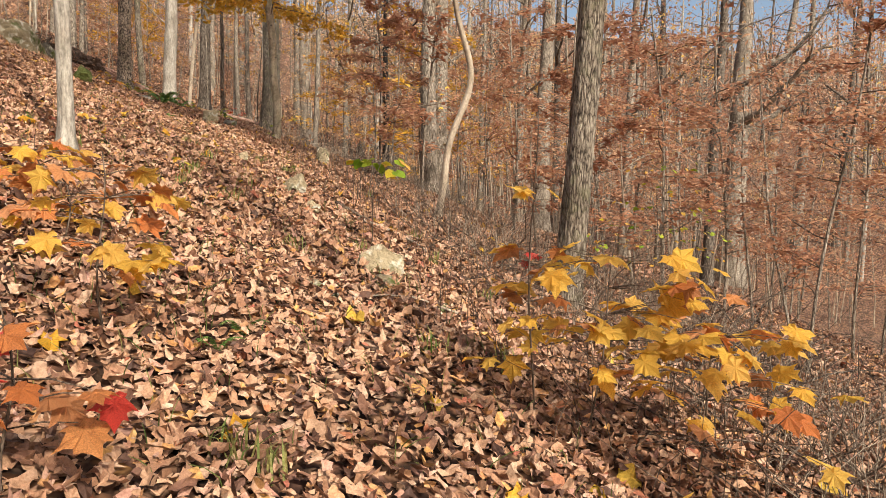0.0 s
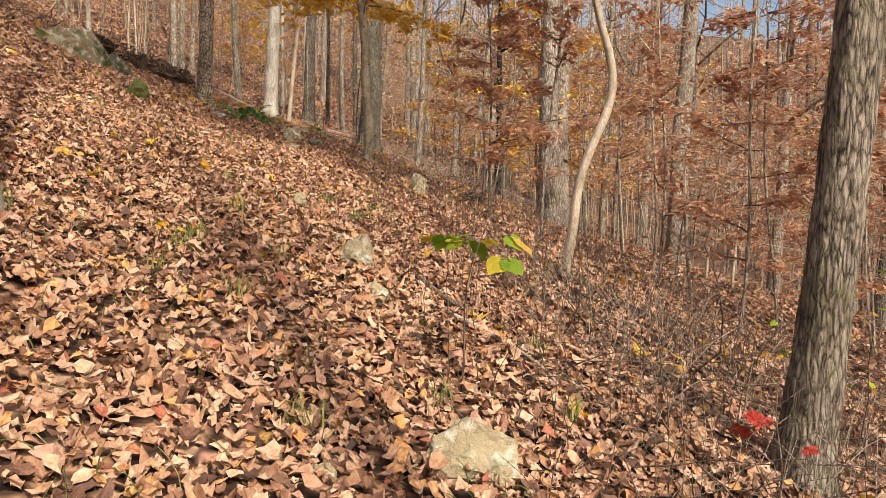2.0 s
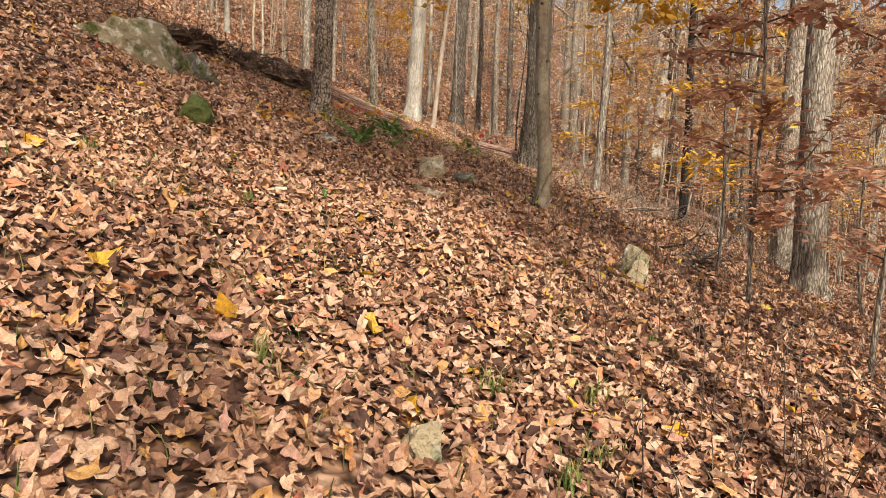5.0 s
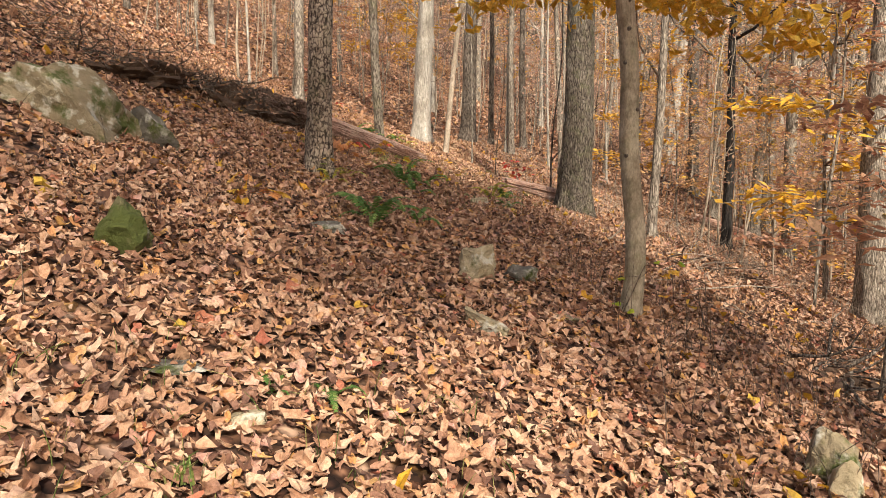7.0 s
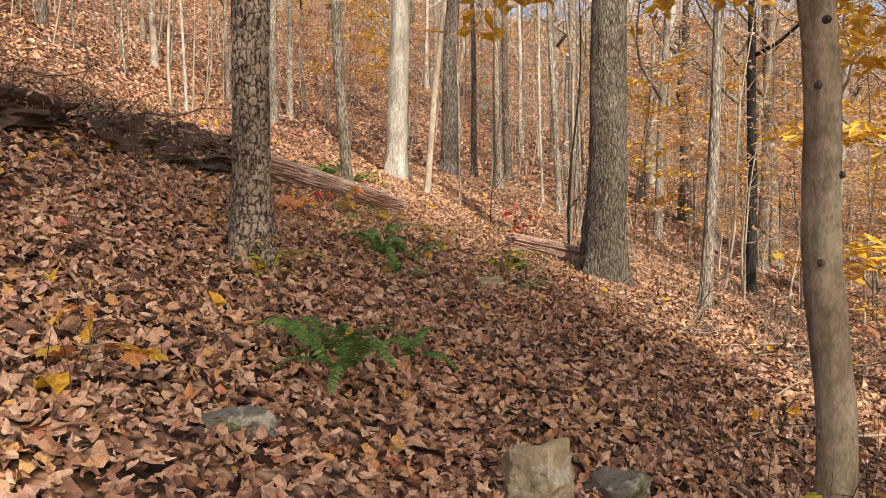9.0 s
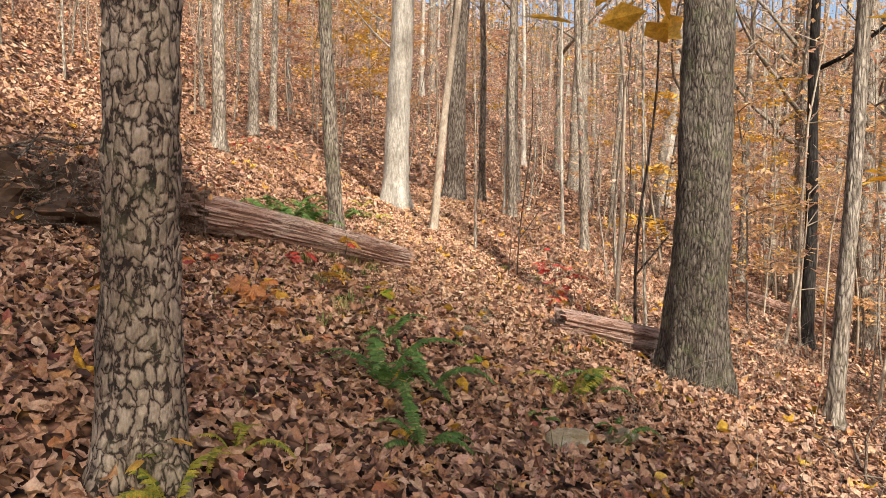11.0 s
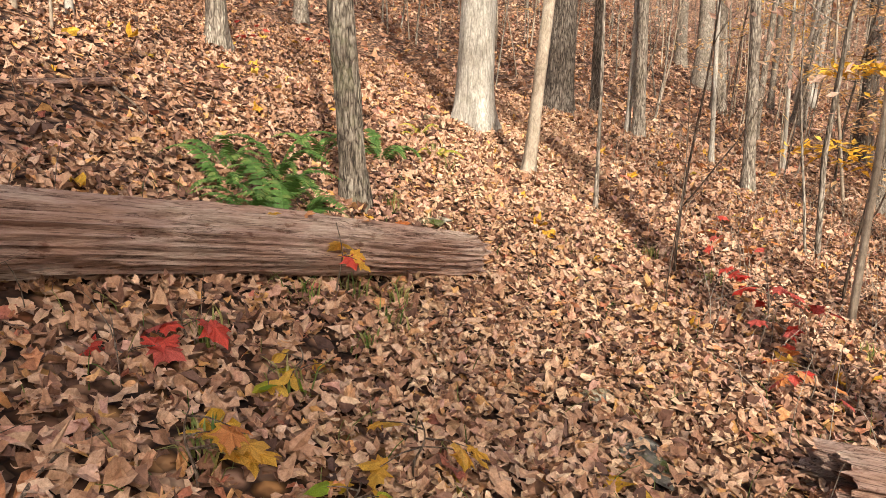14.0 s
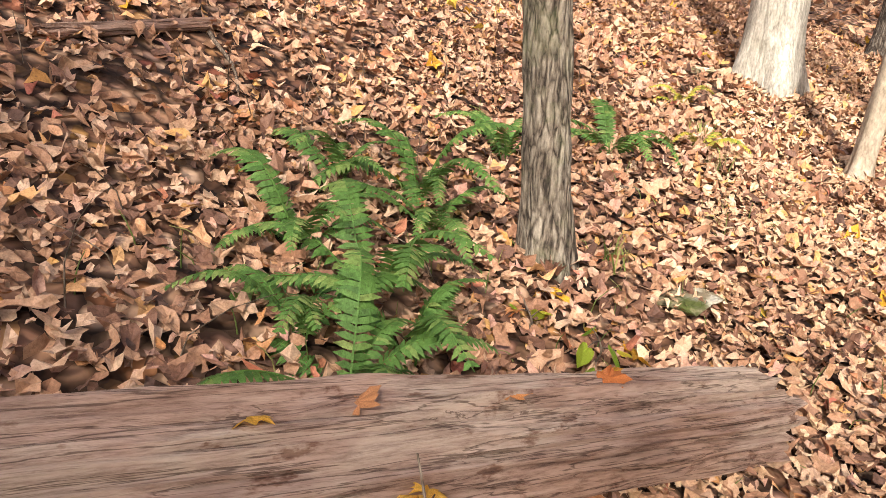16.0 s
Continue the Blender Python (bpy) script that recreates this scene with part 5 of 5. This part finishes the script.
seedling(-1.0, 3.9, 0.45, 0.46, 40, 0.13, ("orange", "gold", "orange"), "low maple sapling with orange leaves", 407)
seedling(-1.5, 4.5, 0.35, 0.55, 40, 0.13, ("orange", "gold"), "low maple sapling with orange leaves on the slope", 408)
seedling(0.24, 6.08, 0.84, 0.34, 16, 0.125, ("lime", "lime", "lime", "yellow"), "thin sapling with round yellow-green leaves", 409, (0.12, 0.02), 0.8)
seedling(1.25, 7.0, 0.5, 0.3, 5, 0.06, ("lime", "yellow"), "thin sapling with a few yellow-green leaves", 410)
seedling(2.4, 8.3, 0.9, 0.6, 34, 0.06, ("lime", "yellow"), "thin shrub with small yellow-green leaves", 411)
seedling(2.9, 7.6, 1.3, 0.8, 36, 0.065, ("lime", "yellow"), "thin shrub with small yellow leaves", 412)
seedling(3.4, 9.2, 2.0, 1.0, 60, 0.07, ("lime", "yellow", "lime"), "tall shrub with yellow-green leaves", 413)
seedling(1.6, 6.0, 0.6, 0.25, 5, 0.1, ("red", "orange"), "thin sapling with faded pink leaves", 414)
seedling(-2.9, 8.0, 0.22, 0.2, 6, 0.07, "yellow", "low plant with yellow leaves on the slope", 415)
seedling(-2.75, 7.25, 0.22, 0.2, 6, 0.075, "yellow", "low plant with yellow leaves on the slope", 416)
seedling(-1.5, 6.5, 0.2, 0.16, 5, 0.08, ("lime", "yellow"), "small plant with yellow-green leaves in the trail", 417)
seedling(-5.4, 13.25, 0.25, 0.26, 7, 0.11, ("gold", "gold", "orange"), "low maple seedling with yellow leaves", 418)
seedling(-5.7, 13.5, 0.2, 0.26, 7, 0.1, ("orange", "gold"), "low maple seedling with orange leaves", 419)
seedling(-2.74, 14.3, 0.55, 0.4, 12, 0.075, ("gold", "lime", "orange"), "sapling with small yellow leaves at the foot of a beech", 420, (0.25, 0.1), 0.3)
seedling(-2.2, 14.9, 0.4, 0.5, 14, 0.06, ("gold", "orange"), "low sapling with orange leaves below the trail", 421)
seedling(-7.5, 18.84, 0.2, 0.15, 5, 0.13, "red", "small maple seedling with bright red leaves", 422)
seedling(-7.5, 18.6, 0.1, 0.14, 5, 0.14, "red", "small maple seedling with bright red leaves", 423)
seedling(-7.15, 19.0, 0.18, 0.2, 7, 0.07, ("lime", "yellow"), "small plant with yellow-green leaves", 424)
seedling(-7.52, 19.8, 0.4, 0.13, 9, 0.1, ("yellow", "red", "gold"), "thin seedling with yellow and red leaves before the log", 425)
seedling(-5.75, 21.4, 0.6, 0.45, 22, 0.105, "red", "maple seedling with red leaves below the trail", 426)
seedling(-5.5, 20.9, 0.35, 0.35, 12, 0.1, ("red", "orange"), "maple seedling with red leaves below the trail", 427)
seedling(-7.0, 18.35, 0.25, 0.25, 9, 0.1, ("gold", "gold", "orange"), "low maple seedling with yellow leaves", 428)
seedling(-6.6, 18.5, 0.2, 0.25, 8, 0.1, ("gold", "lime"), "low maple seedling with yellow leaves", 429)
seedling(-6.75, 17.15, 0.25, 0.22, 6, 0.13, ("gold", "orange"), "low maple seedling with large yellow leaves", 430)
seedling(-7.85, 20.85, 0.16, 0.14, 6, 0.08, ("lime", "yellow"), "small plant with yellow-green leaves behind the log", 431)
seedling(-8.05, 20.75, 0.14, 0.12, 4, 0.07, ("lime", "orange"), "small plant with yellow-green leaves behind the log", 432)
seedling(-7.18, 18.9, 0.12, 0.16, 7, 0.08, ("lime", "yellow"), "small plant with green and yellow leaves before the log", 440)
seedling(-6.95, 17.4, 0.28, 0.2, 7, 0.15, ("orange", "orange", "gold"), "wilted maple seedling with large brown and yellow leaves", 441)
seedling(-6.35, 17.95, 0.2, 0.24, 9, 0.09, ("yellow", "lime", "gold"), "small plant with yellow leaves beside a fern", 442)
seedling(-6.6, 18.85, 0.22, 0.24, 9, 0.09, ("yellow", "gold"), "small plant with yellow leaves in the trail", 443)
seedling(-7.6, 17.6, 0.2, 0.25, 8, 0.09, ("orange", "red"), "low seedling with orange and red leaves", 444)
seedling(-7.0, 16.3, 0.2, 0.22, 8, 0.1, ("orange", "gold"), "low maple seedling with orange leaves", 445)
seedling(-5.55, 17.75, 0.24, 0.22, 8, 0.08, ("yellow", "lime"), "small plant with yellow leaves beside a fern", 446)
seedling(-6.02, 23.3, 0.5, 0.4, 14, 0.1, ("red", "orange"), "maple seedling with red leaves below the trail", 447)
seedling(-11.7, 24.1, 0.4, 0.3, 7, 0.1, "red", "maple seedling with red leaves on the slope", 433)
seedling(-12.3, 26.5, 0.4, 0.4, 8, 0.1, "red", "maple seedling with red leaves on the slope", 434)
seedling(-5.95, 15.2, 0.3, 0.2, 6, 0.07, ("lime", "yellow"), "small plant with yellow-green leaves at an oak", 435)
seedling(-7.9, 18.15, 0.75, 0.12, 4, 0.08, ("orange", "red"), "thin bare stem with two dry leaves before the log", 436)
seedling(-6.3, 21.6, 1.5, 0.12, 3, 0.06, "orange", "thin bare sapling below the trail", 438, (0.04, 0), 0.6)


def forked_sapling(x, y, tall, r, label, seed, mat):
    """A thin dark stem that forks low down, with a few bare twigs."""
    rnd = random.Random(seed)
    tree = thing("forked_sapling", x, y, height(x, y) - 0.03, label, "sapling", "thin bare saplings")
    main = [Vector((0.05 * math.sin(h * 1.9 + seed) + 0.03 * h, 0.04 * math.sin(h * 1.4), h)) for h in np.linspace(0, tall, 14)]
    part("stem", mesh_from("stem", *tube(main, [r * (1 - 0.7 * i / 13) for i in range(14)], 7), mat), tree)
    side = limb_points(main[2], (0.75, 0.1, 0.9), tall * 0.42, rnd, 8, 0.5, 0.1)
    part("fork", mesh_from("fork", *tube(side, [r * 0.65 * (1 - 0.75 * i / 8) for i in range(9)], 6), mat), tree)
    for p in main[4:12:2] + side[3:8:2]:
        a = rnd.uniform(0, 6.28)
        tw = limb_points(p, (math.cos(a), math.sin(a), rnd.uniform(0.2, 0.9)), rnd.uniform(0.3, 0.8), rnd, 4, 0.1, 0.2)
        part("twig", mesh_from("twig", *tube(tw, [r * 0.3, r * 0.25, r * 0.2, r * 0.14, r * 0.08], 4), mat), tree)
    return tree


forked_sapling(-4.8, 20.5, 4.6, 0.017, "thin dark forked sapling standing behind a short log", 3, BARK_DARK)
forked_sapling(-6.35, 22.4, 3.6, 0.011, "thin grey forked sapling below the trail", 4, TWIG)
forked_sapling(-5.2, 23.4, 4.0, 0.013, "thin grey forked sapling below the trail", 5, TWIG)
forked_sapling(-0.2, 9.3, 1.5, 0.006, "thin bare sapling beside the trail", 6, TWIG)
forked_sapling(-0.9, 15.0, 3.6, 0.02, "thin dark forked sapling over a hollow", 7, BARK_DARK)


# ---- understory trees with layered sprays ----
def understory(name, x, y, tall, reach, sprays, leaves, label, seed, leaf_size=0.045, per=26, low=0.25):
    rnd = random.Random(seed)
    z = height(x, y)
    tree = thing(name, x, y, z, label, "tree", "young trees under the canopy")
    kx, ky = rnd.gauss(0, 0.06), rnd.gauss(0, 0.06)
    pts = [Vector((kx * h + 0.05 * math.sin(h * 1.4 + seed), ky * h, h)) for h in np.linspace(-0.1, tall, 14)]
    part("trunk", mesh_from("trunk", *tube(pts, [0.012 + 0.011 * tall / 4 * (1 - i / 14) for i in range(14)], 7), BARK_GREY), tree)
    lv, lf = [], []
    for i in range(sprays):
        q = low + (1 - low) * (i + rnd.random()) / sprays
        base = pts[min(13, int(q * 13))]
        a = rnd.uniform(0, 6.28)
        ln = reach * rnd.uniform(0.5, 1.0) * (1.2 - 0.6 * q)
        lp = limb_points(base, (math.cos(a), math.sin(a), rnd.uniform(0.0, 0.35)), ln, rnd, 7, 0.05, 0.14)
        part("branch", mesh_from("branch", *tube(lp, [0.012 * (1 - 0.85 * k / 7) for k in range(8)], 4), TWIG), tree)
        for p in lp[2:]:
            for _ in range(per // 6 + 1):
                c = p + Vector((rnd.gauss(0, ln * 0.13), rnd.gauss(0, ln * 0.13), rnd.gauss(-0.02, 0.05)))
                n = Vector((rnd.gauss(0, 0.35), rnd.gauss(0, 0.35), 1)).normalized()
                u = n.orthogonal().normalized()
                u.rotate(Matrix.Rotation(rnd.uniform(0, 6.28), 3, n))
                w = n.cross(u)
                l1, w1 = leaf_size * rnd.uniform(0.7, 1.4), leaf_size * rnd.uniform(0.35, 0.6)
                o = len(lv)
                dz = Vector((0, 0, -0.5 * l1 * rnd.random()))
                lv += [c - u * l1, c + w * w1, c + u * l1 + dz, c - w * w1]
                lf += [(o, o + 1, o + 2), (o, o + 2, o + 3)]
    part("foliage", mesh_from("foliage", lv, lf, leaves, smooth=False), tree)
    return tree


COPPER = "young beech with layered copper-brown leaves"
for i, (x, y, tall, reach) in enumerate(((0.3, 12.6, 4.2, 1.3), (-0.5, 13.6, 3.6, 1.2), (1.9, 13.2, 4.6, 1.5), (2.6, 11.6, 4.0, 1.4), (3.6, 14.0, 5.0, 1.7), (1.4, 17.6, 5.0, 1.7),
                                         (4.8, 16.5, 5.2, 1.8), (3.9, 10.6, 4.2, 1.5), (5.6, 13.0, 5.0, 1.8), (2.2, 21.5, 5.5, 1.9), (6.5, 19.0, 5.6, 2.0), (5.2, 23.5, 6.0, 2.1),
                                         (8.5, 24.0, 6.5, 2.4), (-0.9, 19.2, 4.5, 1.5), (0.9, 23.2, 5.0, 1.7), (8.0, 17.0, 5.5, 2.0), (10.5, 21.0, 6.0, 2.2), (4.6, 29.0, 6.0, 2.2),
                                         (5.4, 9.6, 4.6, 1.6), (7.2, 11.8, 5.0, 1.8), (9.5, 15.0, 6.0, 2.1), (7.0, 28.0, 6.0, 2.2))):
    understory("beech_sapling", x, y, tall, reach, 14, LEAF_BROWN, COPPER, 500 + i, 0.06, 84)
for i, (x, y, tall, reach, lv) in enumerate(((0.6, 25.0, 5.0, 1.8, LEAF_ORANGE), (-1.0, 29.5, 5.5, 2.0, LEAF_ORANGE), (-2.4, 33.5, 6.0, 2.3, LEAF_GOLD), (-5.0, 33.0, 5.5, 2.0, LEAF_ORANGE),
                                             (1.6, 29.0, 6.0, 2.2, LEAF_GOLD), (2.2, 34.0, 6.5, 2.4, LEAF_ORANGE), (-4.6, 38.0, 6.5, 2.5, LEAF_ORANGE), (-1.5, 39.0, 7.0, 2.6, LEAF_GOLD),
                                             (-7.5, 38.5, 6.0, 2.2, LEAF_ORANGE), (-10.5, 38.0, 5.5, 2.0, LEAF_BROWN), (-13.5, 36.5, 5.0, 1.8, LEAF_ORANGE), (-3.2, 27.5, 4.6, 1.6, LEAF_ORANGE),
                                             (-0.4, 34.8, 8.5, 2.8, LEAF_ORANGE), (1.0, 31.6, 7.5, 2.6, LEAF_GOLD), (-15.0, 33.0, 4.6, 1.7, LEAF_BROWN), (-4.4, 28.5, 4.4, 1.6, LEAF_GOLD))):
    understory("maple_sapling", x, y, tall, reach, 14, lv, "young maple with thin orange and yellow leaves", 540 + i, 0.075, 120 if tall > 7 else 54, 0.2)


# more young trees deeper in the wood, copied with their own turn and size
young = [o for o in scene.objects if o.name.startswith(("beech_sapling", "maple_sapling")) and o.parent is None]
ry = random.Random(9)
for i in range(95):
    while True:
        s, m = ry.uniform(14, 85), ry.uniform(-32, 45)
        if not (s < 36 and -7 < m < 6.5) and not (s < 22 and m < 0):
            break
    x, y = plan(s, m)
    k = ry.uniform(0.9, 1.6)
    src = ry.choice(young[22:] if s > 26 else young)
    if m > 12 and ry.random() < 0.5:
        continue
    copy_thing(src, Matrix.LocRotScale((x, y, height(x, y)), Euler((0, 0, ry.uniform(0, 6.28))), (k, k, k)))


# dry leaves caught on the long log
rl = random.Random(3)
for i in range(9):
    q = rl.uniform(0.25, 0.95)
    lx, ly = -8.35 + 0.91 * q + rl.uniform(-0.05, 0.05), 17.3 + 3.78 * q
    top = (height(-8.35, 17.3) + 0.19) * (1 - q) + (height(-7.44, 21.08) + 0.1) * q + 0.15
    ob = new("fallen_leaf", LEAVES["orange" if i % 3 else "gold"])
    k = rl.uniform(0.07, 0.11)
    ob.matrix_world = Matrix.Translation((lx, ly, top)) @ pose(0, 0, 0, rl.gauss(0, 15), rl.gauss(0, 20), rl.uniform(0, 360)) @ Matrix.Diagonal((k, k, k, 1))
    tagged(ob, "dry curled maple leaf lying on the log", "leaf", "leaves on the log")
